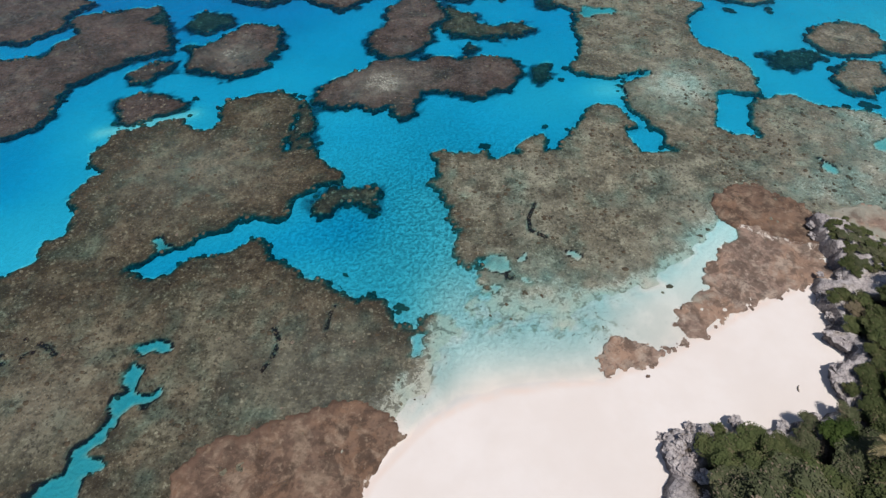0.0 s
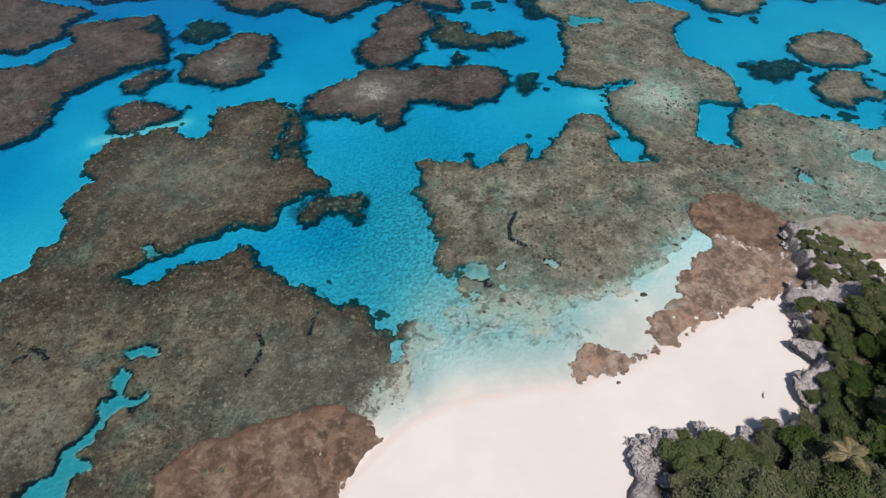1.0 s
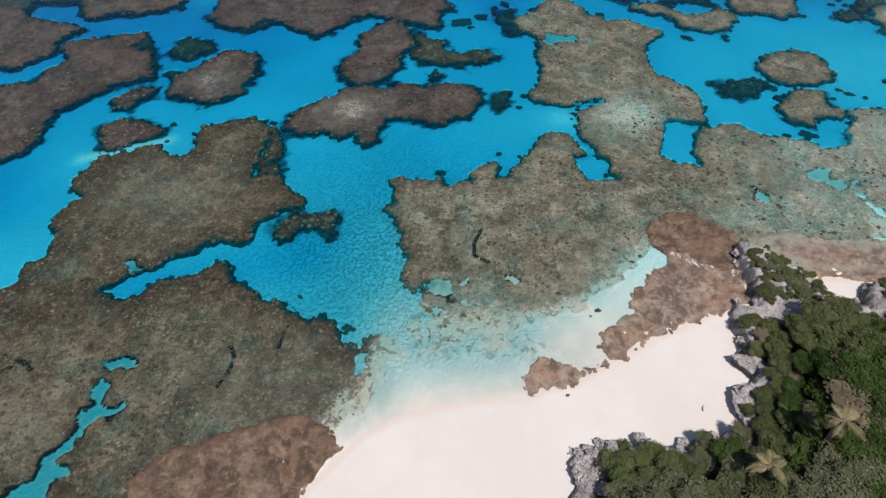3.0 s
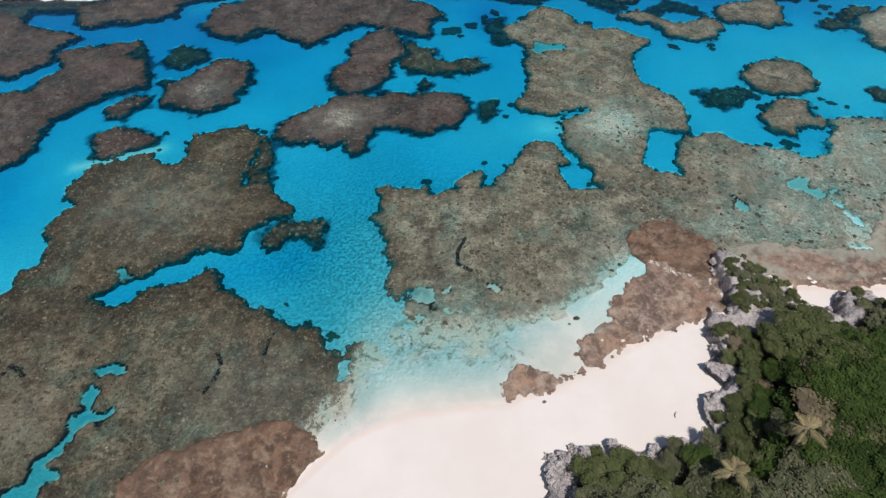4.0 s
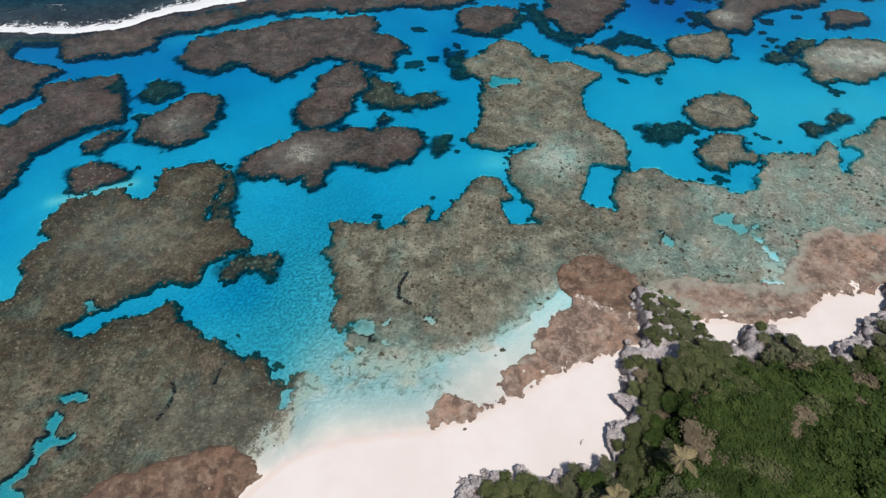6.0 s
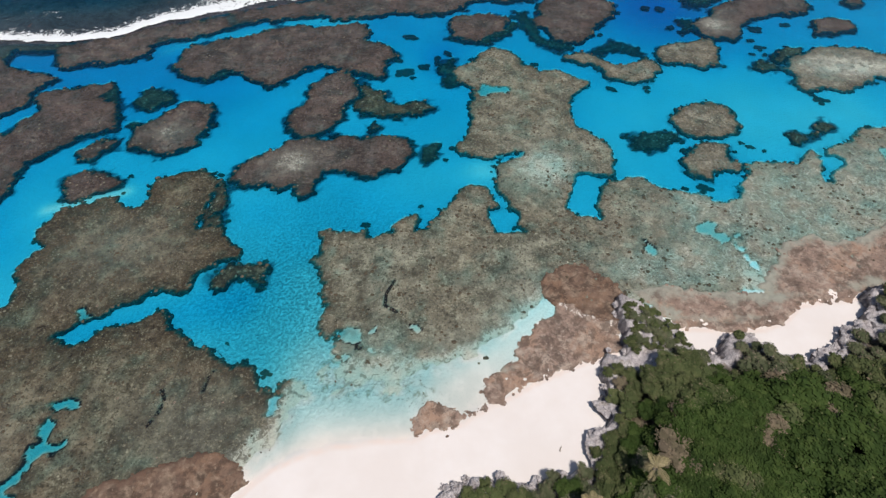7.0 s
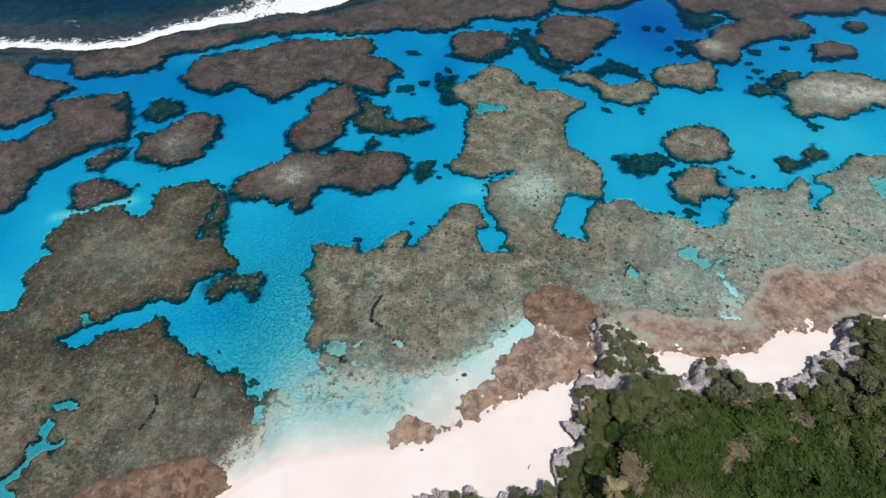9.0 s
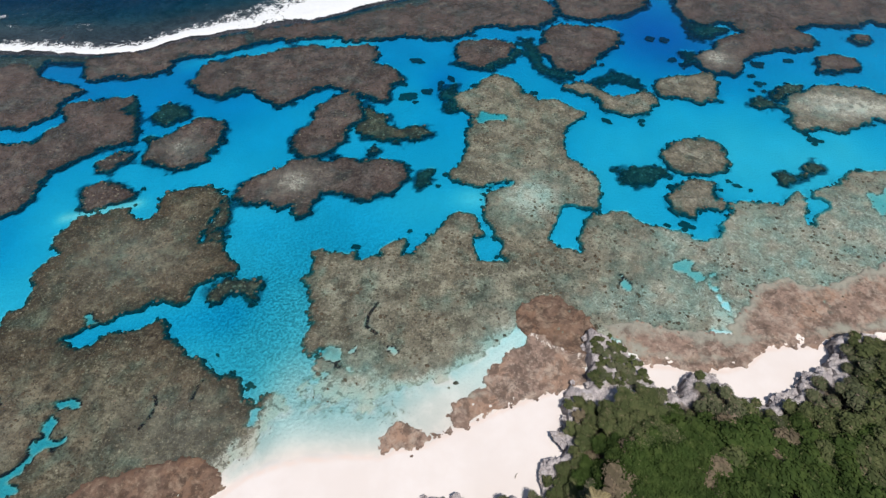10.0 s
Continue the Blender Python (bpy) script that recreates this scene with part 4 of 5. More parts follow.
reef("reef", "brown reef crest behind the breaking waves", [[(-91.2, 141.7), (-76.2, 147.1), (-70.9, 152.3), (-53, 157.8), (-45.5, 161.3), (-43, 153.6), (-49, 149.1), (-55.2, 146), (-62.7, 146.1), (-64, 140.5), (-64.5, 137.3), (-68.6, 134.6), (-73.9, 132.6), (-80.4, 133.1), (-83.2, 129.9), (-85.7, 131.2)]], material=REEF_FAR, step=0.5, film=False, rough=2.2, foot=-0.1)
reef("reef", "long brown reef crest beside the surf", [[(-45.8, 162.4), (-31.9, 168.2), (-17.1, 172), (-8.2, 177.8), (1.2, 181.3), (12.8, 186.3), (15.5, 202), (41, 203.8), (57.9, 185.4), (57.5, 179.4), (53.5, 174.4), (46.7, 170.9), (37.2, 172.1), (30.6, 170.9), (28, 165.9), (22.6, 162.6), (15.2, 162.1), (7.5, 163.7), (3.9, 162.3), (-5.1, 159.9), (-14, 157.5), (-16.1, 162.7), (-29.2, 158.1), (-42, 156.5)]], material=REEF_FAR, step=0.5, film=False, rough=2.2, foot=-0.1)

for outline, label in (
    ([(2.7, 39.5), (3.7, 40.8), (4.9, 40.7), (5.7, 39.7), (4.8, 38.8), (3.8, 37.9), (3.2, 36.5), (2.6, 37), (2.2, 38.1)], "small dark brown coral patch at the mouth of the cove"),
    ([(-3.3, 35.9), (-2.2, 37.2), (-0.7, 37.5), (0.9, 36.8), (2.4, 35.2), (3.5, 34.7), (1.6, 34.4), (-0.3, 34.6), (-2.2, 34.8)], "low brown coral lip edged with pale sand"),
):
    reef("reef", label, [outline], step=0.3, rough=0.8, material=REEF, soft=0.35)
for outline, label in (
    ([(5.4, 34.4), (6.2, 35.7), (7.2, 36.3), (9, 36.5), (9.7, 35.9), (8.9, 34.8), (7.7, 34.1), (6.9, 33.5), (5.9, 33.5)], "faint coral patch half buried in pale sand"),
    ([(18, 35.2), (19, 36.1), (20, 35.7), (20.3, 34.8), (19, 34.1), (18.1, 34.4)], "small brown coral patch on sand beside beachrock"),
):
    reef("reef", label, [outline], step=0.3, rough=1.5, material=REEF_GREY, soft=0.9, extra=lambda x, y: 0.45 + 0 * x)

# ---- loose coral on the near flats, past counting ----
def scatter(name, label, material, seed, count, lo, hi, clump_size):
    rnd = np.random.RandomState(seed)
    bm = bmesh.new()
    bmesh.ops.create_icosphere(bm, subdivisions=1, radius=1.0)
    co = np.array([v.co[:] for v in bm.verts])
    tri = np.array([[v.index for v in f.verts] for f in bm.faces])
    bm.free()
    spots = []
    for (x0, x1, y0, y1), form, _ in REEFS[:4]:
        n = int(count * (x1 - x0) * (y1 - y0) / 6000)
        x, y = rnd.uniform(x0, x1, n), rnd.uniform(y0, y1, n)
        s, z, p, _ = form(x, y)
        thick = fbm(x, y, clump_size, seed) + 0.5 * rnd.rand(n) - 0.9 * shore_film(x, y) + 0.35 * np.exp(-np.maximum(s, 0) / 3)
        ok = (s > 0.25) & (p < 0.15) & (thick > 0.25)
        spots.append(np.stack([x[ok], y[ok], floor_of(z[ok])], -1))
    spots = np.concatenate(spots)
    n = len(spots)
    r = lo + (hi - lo) * rnd.rand(n) ** 2.5
    form_noise = 1 + 0.5 * (rnd.rand(n, len(co)) - 0.5)
    shape = np.stack([r * rnd.uniform(0.7, 1.4, n), r, r * 0.6], -1)
    allco = (co[None] * form_noise[:, :, None] * shape[:, None] + spots[:, None]).reshape(-1, 3)
    allco[:, 2] = np.minimum(allco[:, 2], -0.012)
    faces = (tri[None] + np.arange(n)[:, None, None] * len(co)).reshape(-1, 3)
    me = bpy.data.meshes.new(name)
    me.vertices.add(len(allco))
    me.vertices.foreach_set("co", allco.ravel())
    me.loops.add(faces.size)
    me.loops.foreach_set("vertex_index", faces.ravel())
    me.polygons.add(len(faces))
    me.polygons.foreach_set("loop_start", np.arange(0, faces.size, 3))
    me.update(calc_edges=True)
    me.materials.append(material)
    return tagged(new(name, me), label, "coral rubble", kind="stuff")


scatter("coral_rubble", "dark lumps of coral strewn over the brown flats", CORAL_DARK, 3, 2600, 0.12, 0.42, 8)
scatter("coral_rubble", "pale coral heads strewn over the brown flats", CORAL_PALE, 6, 1000, 0.10, 0.30, 11)

# ---- beachrock at the tide line ----
SEAM = [(45.5, 53.3), (48.5, 51.8), (52, 50.3), (57, 49.6)]
BEACHROCK = (
    ([(-26, 10.4), (-29.1, 14.6), (-29.1, 17.6), (-28.1, 20.4), (-23.6, 21.7), (-17.4, 23.3), (-12.3, 25.1), (-9, 25.6), (-6.2, 23.7), (-3.7, 21), (-5.3, 19.4), (-8.1, 15.9), (-10.5, 10.4)], "reddish brown slab of beachrock at the water's edge", ROCK_RED, 0.13),
    ([(31.7, 35.1), (31.5, 37.7), (33.4, 39.4), (36.3, 42.3), (38.3, 46.5), (41.5, 49.1), (45.2, 51.8), (46.9, 52.5), (50, 50.3), (53.2, 49.2), (56.3, 48.5), (55.5, 45.5), (55.9, 43.9), (51.7, 42.5), (47.6, 41.1), (41.5, 38.3), (38.5, 36.4), (35.6, 35.7), (34.2, 34.3), (35.2, 33.9), (32.2, 34.2)], "buff pink triangle of weathered beachrock", ROCK_BUFF, 0.16),
    ([(42.6, 58), (43.7, 60.8), (47.2, 62.9), (51.2, 62.8), (55.1, 60.3), (57.2, 58.5), (58.9, 53.5), (58, 50.4), (52.2, 51.1), (48, 53.3), (45.3, 53.7), (43.4, 55.4)], "reddish rounded beachrock under shallow water", ROCK_RED, 0.08),
    ([(19.2, 30.7), (20.6, 32.7), (21.9, 34), (23.9, 33.8), (26.9, 33.3), (29.9, 32.7), (31.6, 33.6), (31.4, 32.2), (28.1, 30.9), (24.4, 29.4), (21.6, 29.5), (20.3, 28)], "small buff tongue of beachrock on white sand", ROCK_BUFF, 0.24),
    ([(59.2, 56.7), (64.9, 57.8), (69.2, 57.5), (74.6, 57.3), (79.9, 56.7), (85.3, 56.8), (89.9, 56), (89.6, 53.3), (85.5, 49.6), (81.2, 48.7), (75.8, 47.7), (70.8, 48.5), (65.8, 49.2), (63.1, 52.6)], "brown beachrock shelf beside the outcrop", ROCK_BUFF, 0.16),
    ([(93, 68.9), (97.2, 71.4), (100.5, 70.9), (104.7, 69.8), (109.8, 71.2), (114.4, 74.2), (122.3, 77.1), (146.5, 82.9), (136.6, 64.8), (114.6, 59.2), (106.7, 57.3), (99.4, 54.5), (95, 53.9), (89.9, 54.1), (85.1, 54.1), (84, 58), (88.6, 63)], "pinkish brown beachrock shelf below the far beach", ROCK_BUFF, 0.14),
)


SLABS = {}
for rock_mat in (ROCK_RED, ROCK_BUFF):
    SLABS[rock_mat.name] = [coral_mesh("rock_slab", 70 + i, 0.6, False) for i in range(4)]
    for me in SLABS[rock_mat.name]:
        me.materials.append(rock_mat)


def beachrock(outline, label, material, top):
    def form(x, y):
        wx, wy = 0.6 * fbm(x, y, 2.5, 1), 0.6 * fbm(x, y, 2.5, 4)
        s = inside(outline, x + wx, y + wy) + 0.8 * fbm(x, y, 3.2, 2, 4) + 0.75 * np.abs(fbm(x, y, 1.5, 0, 3)) - 0.3 + 1.7 * np.exp(-(near_line(SEAM, x, y) / 2.0) ** 2)
        z = top + 0.20 * fbm(x, y, 2.2, 3) + 0.22 * fbm(x, y, 0.8, 6, 3) + 0.5 * ease(0, 8, inside(SHORE, x, y))
        z = z + (-1.2 - z) * (1 - ease(-0.8, 0.4, s))
        return s, z
    xs, ys = [p[0] for p in outline], [p[1] for p in outline]
    box = (min(xs) - 2, max(xs) + 2, min(ys) - 2, max(ys) + 2)
    x, y = grid(*box, 0.3)
    s, z = form(x, y)
    k = s > -0.7
    keep = k[:-1, :-1] | k[1:, :-1] | k[:-1, 1:] | k[1:, 1:]
    land = inside(SHORE, x, y)
    drift = np.clip(0.62 - s / 2.2, 0.12, 1) * ease(-4.0, 0.5, land) * (0.6 if xs[0] > 57 else 1.0)
    seam = near_line(SEAM, x + 0.5 * fbm(x, y, 2, 3), y + 0.5 * fbm(x, y, 2, 6))
    drift = np.where(seam < 3, 0.62 * np.exp(-(seam / 0.9) ** 2), drift)
    veil = ease(5.5 if xs[0] > 57 else 2.8, -0.4, s + 1.2 * fbm(x, y, 5, 7)) * ease(-0.5, -3.0, land) * (1.0 if material == ROCK_RED or xs[0] > 57 else 0.5)
    ob = sheet("beachrock", x, y, z, keep, material, {"sand": drift, "veil": veil})
    REEFS.append((box, lambda x, y: (*form(x, y), 0, 0), 0.0))
    rock = random.Random(int(xs[0] * 10))
    made = 0
    tx = np.array([rock.uniform(box[0], box[1]) for _ in range(900)])
    ty = np.array([rock.uniform(box[2], box[3]) for _ in range(900)])
    ts, tz = form(tx, ty)
    tb = np.maximum(tz, bed(tx, ty)[0])
    for px, py, ps, pz in zip(tx, ty, ts, tb):
        if not (-0.1 < ps < 0.9 or (ps > 0 and rock.random() < 0.12)) or made > 55:
            continue
        made += 1
        r = rock.uniform(0.12, 0.42)
        o = new("rock_slab", SLABS[material.name][made % 4])
        o.parent = ob
        o.matrix_basis = Matrix.Translation(Vector((px, py, pz - 0.05)) - ob.location) @ pose(0, 0, 0, rock.uniform(-9, 9), rock.uniform(-9, 9), rock.uniform(0, 360)) @ Matrix.Diagonal((r * rock.uniform(0.9, 1.8), r, r * 0.5, 1))
    return tagged(ob, label, "beachrock", "tide line rocks")


for row in BEACHROCK:
    beachrock(*row)


# ---- sea floor and beach: one sheet to the horizon ----
def spread(lo, hi, step, far):
    mid = np.arange(lo, hi + step, step)
    out = [step * 1.5]
    while sum(out) < far:
        out.append(out[-1] * 1.35)
    tail = np.cumsum(out)
    return np.concatenate([lo - tail[::-1], mid, hi + tail])


gx, gy = np.meshgrid(spread(-125, 190, 0.9, 4500), spread(-12, 215, 0.9, 4500))
gz, gs = bed(gx, gy)
# how far the sand darkens in a band round each reef
rubble = np.zeros(gx.shape)
for (x0, x1, y0, y1), form, halo in REEFS:
    ix = np.where((gx[0] > x0) & (gx[0] < x1))[0]
    iy = np.where((gy[:, 0] > y0) & (gy[:, 0] < y1))[0]
    if halo and len(ix) and len(iy):
        sl = (slice(iy[0], iy[-1] + 1), slice(ix[0], ix[-1] + 1))
        s = form(gx[sl], gy[sl])[0]
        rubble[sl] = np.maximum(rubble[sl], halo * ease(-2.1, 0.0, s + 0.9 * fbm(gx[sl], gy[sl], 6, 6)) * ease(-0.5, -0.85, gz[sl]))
every = np.ones((gx.shape[0] - 1, gx.shape[1] - 1), bool)
# ripple sets how strongly the wave light is painted on the bed
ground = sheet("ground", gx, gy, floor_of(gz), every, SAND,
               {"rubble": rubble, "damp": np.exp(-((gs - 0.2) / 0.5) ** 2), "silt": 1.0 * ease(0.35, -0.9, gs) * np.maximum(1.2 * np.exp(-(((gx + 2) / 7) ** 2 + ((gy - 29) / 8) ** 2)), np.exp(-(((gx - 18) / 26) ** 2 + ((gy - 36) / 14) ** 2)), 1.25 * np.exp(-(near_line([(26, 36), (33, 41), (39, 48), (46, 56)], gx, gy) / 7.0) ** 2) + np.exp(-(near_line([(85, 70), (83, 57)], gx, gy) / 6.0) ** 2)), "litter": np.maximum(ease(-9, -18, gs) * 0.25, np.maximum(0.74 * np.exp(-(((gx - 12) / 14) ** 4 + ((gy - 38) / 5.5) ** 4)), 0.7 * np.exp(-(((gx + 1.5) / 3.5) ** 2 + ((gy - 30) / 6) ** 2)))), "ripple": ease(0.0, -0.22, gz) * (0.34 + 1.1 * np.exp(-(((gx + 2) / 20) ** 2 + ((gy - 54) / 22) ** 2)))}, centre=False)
tagged(ground, "white coral sand beach running under the turquoise lagoon", "sand", kind="structure")

# ---- outer reef slope under the breakers ----
ox, oy = grid(-260, 160, 130, 330, 1.6)
oo = inside(OCEAN_SIDE, ox, oy)
oz = -0.14 - 0.011 * np.maximum(oo, 0) - 0.050 * np.maximum(oo - 16, 0) + 0.3 * fbm(ox, oy, 7, 2) + 0.9 * np.minimum(oo + 1.0, 0)
oz = np.minimum(oz, -0.10)
k = oo > -4
slope = sheet("reef_slope", ox, oy, oz, k[:-1, :-1] | k[1:, 1:], REEF_SLOPE, {"fringe": np.zeros(ox.shape), "sand": np.zeros(ox.shape), "weed": np.clip(0.1 + 0.35 * fbm(ox, oy, 9, 1), 0, 0.5)})
tagged(slope, "dark purple brown reef slope under breaking waves", "reef slope", kind="structure")

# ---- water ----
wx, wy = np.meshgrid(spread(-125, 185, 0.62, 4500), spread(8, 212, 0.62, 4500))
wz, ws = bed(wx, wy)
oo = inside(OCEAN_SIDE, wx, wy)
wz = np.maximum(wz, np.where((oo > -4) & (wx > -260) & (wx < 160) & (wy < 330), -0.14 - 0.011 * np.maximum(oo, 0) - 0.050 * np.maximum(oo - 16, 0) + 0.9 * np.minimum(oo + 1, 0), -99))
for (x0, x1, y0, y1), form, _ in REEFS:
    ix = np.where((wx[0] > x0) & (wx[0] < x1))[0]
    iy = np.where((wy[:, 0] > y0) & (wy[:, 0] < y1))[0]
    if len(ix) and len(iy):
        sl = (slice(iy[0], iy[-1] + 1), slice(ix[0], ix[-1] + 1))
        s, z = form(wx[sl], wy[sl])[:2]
        # rims keep part of the deeper tint, which darkens the reef edges
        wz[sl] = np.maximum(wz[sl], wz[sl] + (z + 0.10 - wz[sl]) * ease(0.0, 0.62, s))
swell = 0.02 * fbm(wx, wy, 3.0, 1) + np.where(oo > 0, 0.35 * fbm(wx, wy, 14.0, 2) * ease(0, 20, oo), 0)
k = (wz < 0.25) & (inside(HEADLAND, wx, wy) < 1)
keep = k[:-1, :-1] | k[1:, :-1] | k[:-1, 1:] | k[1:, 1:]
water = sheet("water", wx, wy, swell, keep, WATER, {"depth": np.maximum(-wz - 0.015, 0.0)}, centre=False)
tagged(water, "clear turquoise lagoon water, deep blue in the channels", "water", kind="structure")

# ---- surf ----
def breaker(name, label, line, width, thick, lift, cells=520, swash=0.0):
    pts = np.array(line, float)
    d = np.concatenate([[0], np.cumsum(np.hypot(*np.diff(pts, axis=0).T))])
    u = np.linspace(0, d[-1], cells)
    cx, cy = np.interp(u, d, pts[:, 0]), np.interp(u, d, pts[:, 1])
    for _ in range(12):
        cx[1:-1] = (cx[:-2] + 2 * cx[1:-1] + cx[2:]) / 4
        cy[1:-1] = (cy[:-2] + 2 * cy[1:-1] + cy[2:]) / 4
    tx, ty = np.gradient(cx), np.gradient(cy)
    n = np.hypot(tx, ty)
    nx, ny = -ty / n, tx / n
    v = np.linspace(0, 1, 30)
    U, V = np.meshgrid(u, v)
    w = width(cx)
    front = 2.0 * fbm(u, u * 0 + 3.0, 16, 2) + 0.9 * fbm(u, u * 0 + 7.0, 4, 3)
    X = cx + nx * (V * w + front)
    Y = cy + ny * (V * w + front)
    t = thick(V) * (1.0 + 0.6 * fbm(U, U * 0 + 5.0, 18, 4)) + 0.0 * U
    t = t + swash * np.exp(-((cx + 8) / 30) ** 2) * ease(1.0, 0.45, V) * ease(0.0, 0.06, V)
    ends = ease(0, 25, U) * ease(d[-1], d[-1] - 25, U)
    Z = 0.16 + lift * ease(0.0, 0.12, V) * ease(0.8, 0.15, V) * (1 + 0.5 * fbm(X, Y, 3, 4)) + 0.15 * fbm(X, Y, 1.4, 5)
    Z = np.maximum(Z, 0.12)
    ob = sheet(name, X, Y, Z, np.ones((29, cells - 1), bool), FOAM, {"thick": t * ends})
    return tagged(ob, label, "breaking wave", "surf")


breaker("breaking_wave", "white foaming wave breaking along the reef crest", [(-140, 137), *SURF[3:13], (90, 232)],
        lambda x: 7.0 + 25.0 * np.exp(-((x + 8) / 34) ** 2), lambda v: 1.15 * ease(0.0, 0.04, v) * (0.72 * ease(0.75, 0.25, v) + 0.18 * ease(1.0, 0.4, v)) - 0.10, 0.35, swash=0.62)
breaker("foam_wash", "thin lacy foam trailing behind the breaker", [(-140, 150), (-100, 154), (-60, 168), (-25, 184), (10, 200)],
        lambda x: 14.0 + 0 * x, lambda v: 0.20 * ease(0.0, 0.3, v) * ease(1.0, 0.5, v) - 0.62, 0.05)

# ---- coral heads that stand alone in the channels: x, y, radius ----
BOMMIES = [
    (12.9, 149.1, 2.5), (21.0, 137.7, 1.5), (17.2, 132.8, 2.0), (12.1, 129.9, 2.6), (14.5, 127.6, 0.8), (97.3, 99.3, 1.2), (100.0, 97.9, 0.8), (92.8, 97.4, 0.7),
    (114.3, 148.2, 1.2), (115.7, 144.4, 1.5), (112.3, 140.7, 1.0), (115.7, 140.4, 1.1), (117.8, 154.6, 2.4), (128.1, 157.6, 1.6), (122.3, 118.4, 1.8), (121.1, 120.6, 1.2),
    (70.0, 151.1, 1.2), (87.4, 168.1, 1.7), (48.6, 134.5, 1.2), (-5.6, 38.8, 0.9), (-13.8, 44.4, 0.5), (18.9, 78.5, 0.8), (24.0, 93.6, 0.8), (7.5, 72.9, 1.0),
    (82.2, 85.1, 1.6),
] + [
    (68.5, 122.7, 1.7), (77.8, 123.5, 1.4), (77.6, 121.7, 0.9), (44.8, 161.5, 1.8), (47.4, 155.9, 1.6), (49.9, 150.5, 1.8),
    (92.4, 155.9, 1.8), (91.9, 167.7, 1.8), (-14.1, 61.6, 1.1), (-11.8, 60.3, 0.9), (-11.1, 61.1, 0.7),     (-21.9, 73.6, 0.8), (-24.9, 79.5, 0.9), (-27.5, 87.7, 0.8), (-48.0, 87.1, 0.7), (24.2, 140.0, 1.7), (31.2, 137.0, 1.5), (23.2, 130.7, 2.0), (77.7, 84.8, 0.8),
    (95.6, 100.8, 0.7),
    (6.5, 37.4, 0.25), (9.2, 36.9, 0.25), (8.7, 39.2, 0.3), (6.2, 42.0, 0.5), (11.5, 41.2, 0.4), (13.8, 40.6, 0.35),
]


def bommie_mesh(seed):
    """A cluster of knobs of unequal size grown together."""
    rnd = random.Random(seed)
    bm = bmesh.new()
    for i in range(8):
        a, d = rnd.uniform(0, 6.3), 0.0 if i == 0 else rnd.uniform(0.45, 1.0)
        r = 0.62 if i == 0 else rnd.uniform(0.16, 0.46)
        c = Vector((d * math.cos(a), d * math.sin(a) * 0.8, rnd.uniform(-0.25, 0.1)))
        made = bmesh.ops.create_icosphere(bm, subdivisions=3 if i < 4 else 2, radius=r)["verts"]
        for v in made:
            q = v.co.normalized()
            f = 1 + 0.40 * noise.noise(q * 1.5 + c * 5) + 0.26 * noise.noise(q * 3.6 + c * 3)
            v.co = v.co * f
            v.co.z = min(v.co.z * 0.9, 0.5)
            v.co += c
    me = bpy.data.meshes.new("coral_bommie")
    bm.to_mesh(me)
    bm.free()
    me.materials.append(CORAL_DARK)
    return me


BOMMIE_MESHES = [bommie_mesh(i) for i in range(5)]
for i, (x, y, r) in enumerate(BOMMIES):
    ob = new("coral_bommie", BOMMIE_MESHES[i % 5])
    floor_z = float(bed(np.array([x]), np.array([y]))[0][0])
    floor_z = float(floor_of(floor_z))
    h = min(r * 0.9, max(0.3, (-floor_z - 0.25)) / 1.1)
    ob.matrix_basis = pose(x, y, floor_z + 0.55 * h, 0, 0, 71 * i) @ Matrix.Diagonal((r, r * (0.7 + 0.1 * (i % 5)), h, 1))
    tagged(ob, "dark knobbly coral head alone on pale sand under water", "coral head", "channel coral heads")

# ---- limestone headland ----
def crag_height(x, y):
    s = inside(HEADLAND, x + 0.8 * fbm(x, y, 3, 1), y + 0.8 * fbm(x, y, 3, 4)) + 0.7 * fbm(x, y, 1.6, 2, 3)
    lip = (1.7 + 0.9 * fbm(x, y, 7, 3)) * (1 - 0.5 * np.exp(-(((x - 61) / 6) ** 4 + ((y - 48) / 7) ** 4)))
    z = 0.6 + lip * ease(-0.2, 0.5, s) + 2.6 * ease(2, 17, s) + (0.55 * fbm(x, y, 1.5, 5) + 0.75 * (0.5 - np.abs(fbm(x, y, 1.3, 6, 2)))) * ease(-0.2, 0.8, s)
    z = z + (-1.0 - z) * (1 - ease(-0.6, 0.15, s))
    return s, z


hx, hy = grid(14, 188, -33, 68, 0.5)
hs, hz = crag_height(hx, hy)
k = hs > -0.55
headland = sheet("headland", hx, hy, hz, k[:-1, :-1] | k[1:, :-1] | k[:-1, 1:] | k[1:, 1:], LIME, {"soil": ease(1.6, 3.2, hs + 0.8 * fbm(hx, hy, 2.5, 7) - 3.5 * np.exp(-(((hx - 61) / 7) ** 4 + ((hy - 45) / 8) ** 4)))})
tagged(headland, "grey jagged limestone headland with undercut edges", "cliff", kind="structure")


def crag_at(x, y):
    s, z = crag_height(np.array([[x]]), np.array([[y]]))
    return float(s[0, 0]), float(z[0, 0])


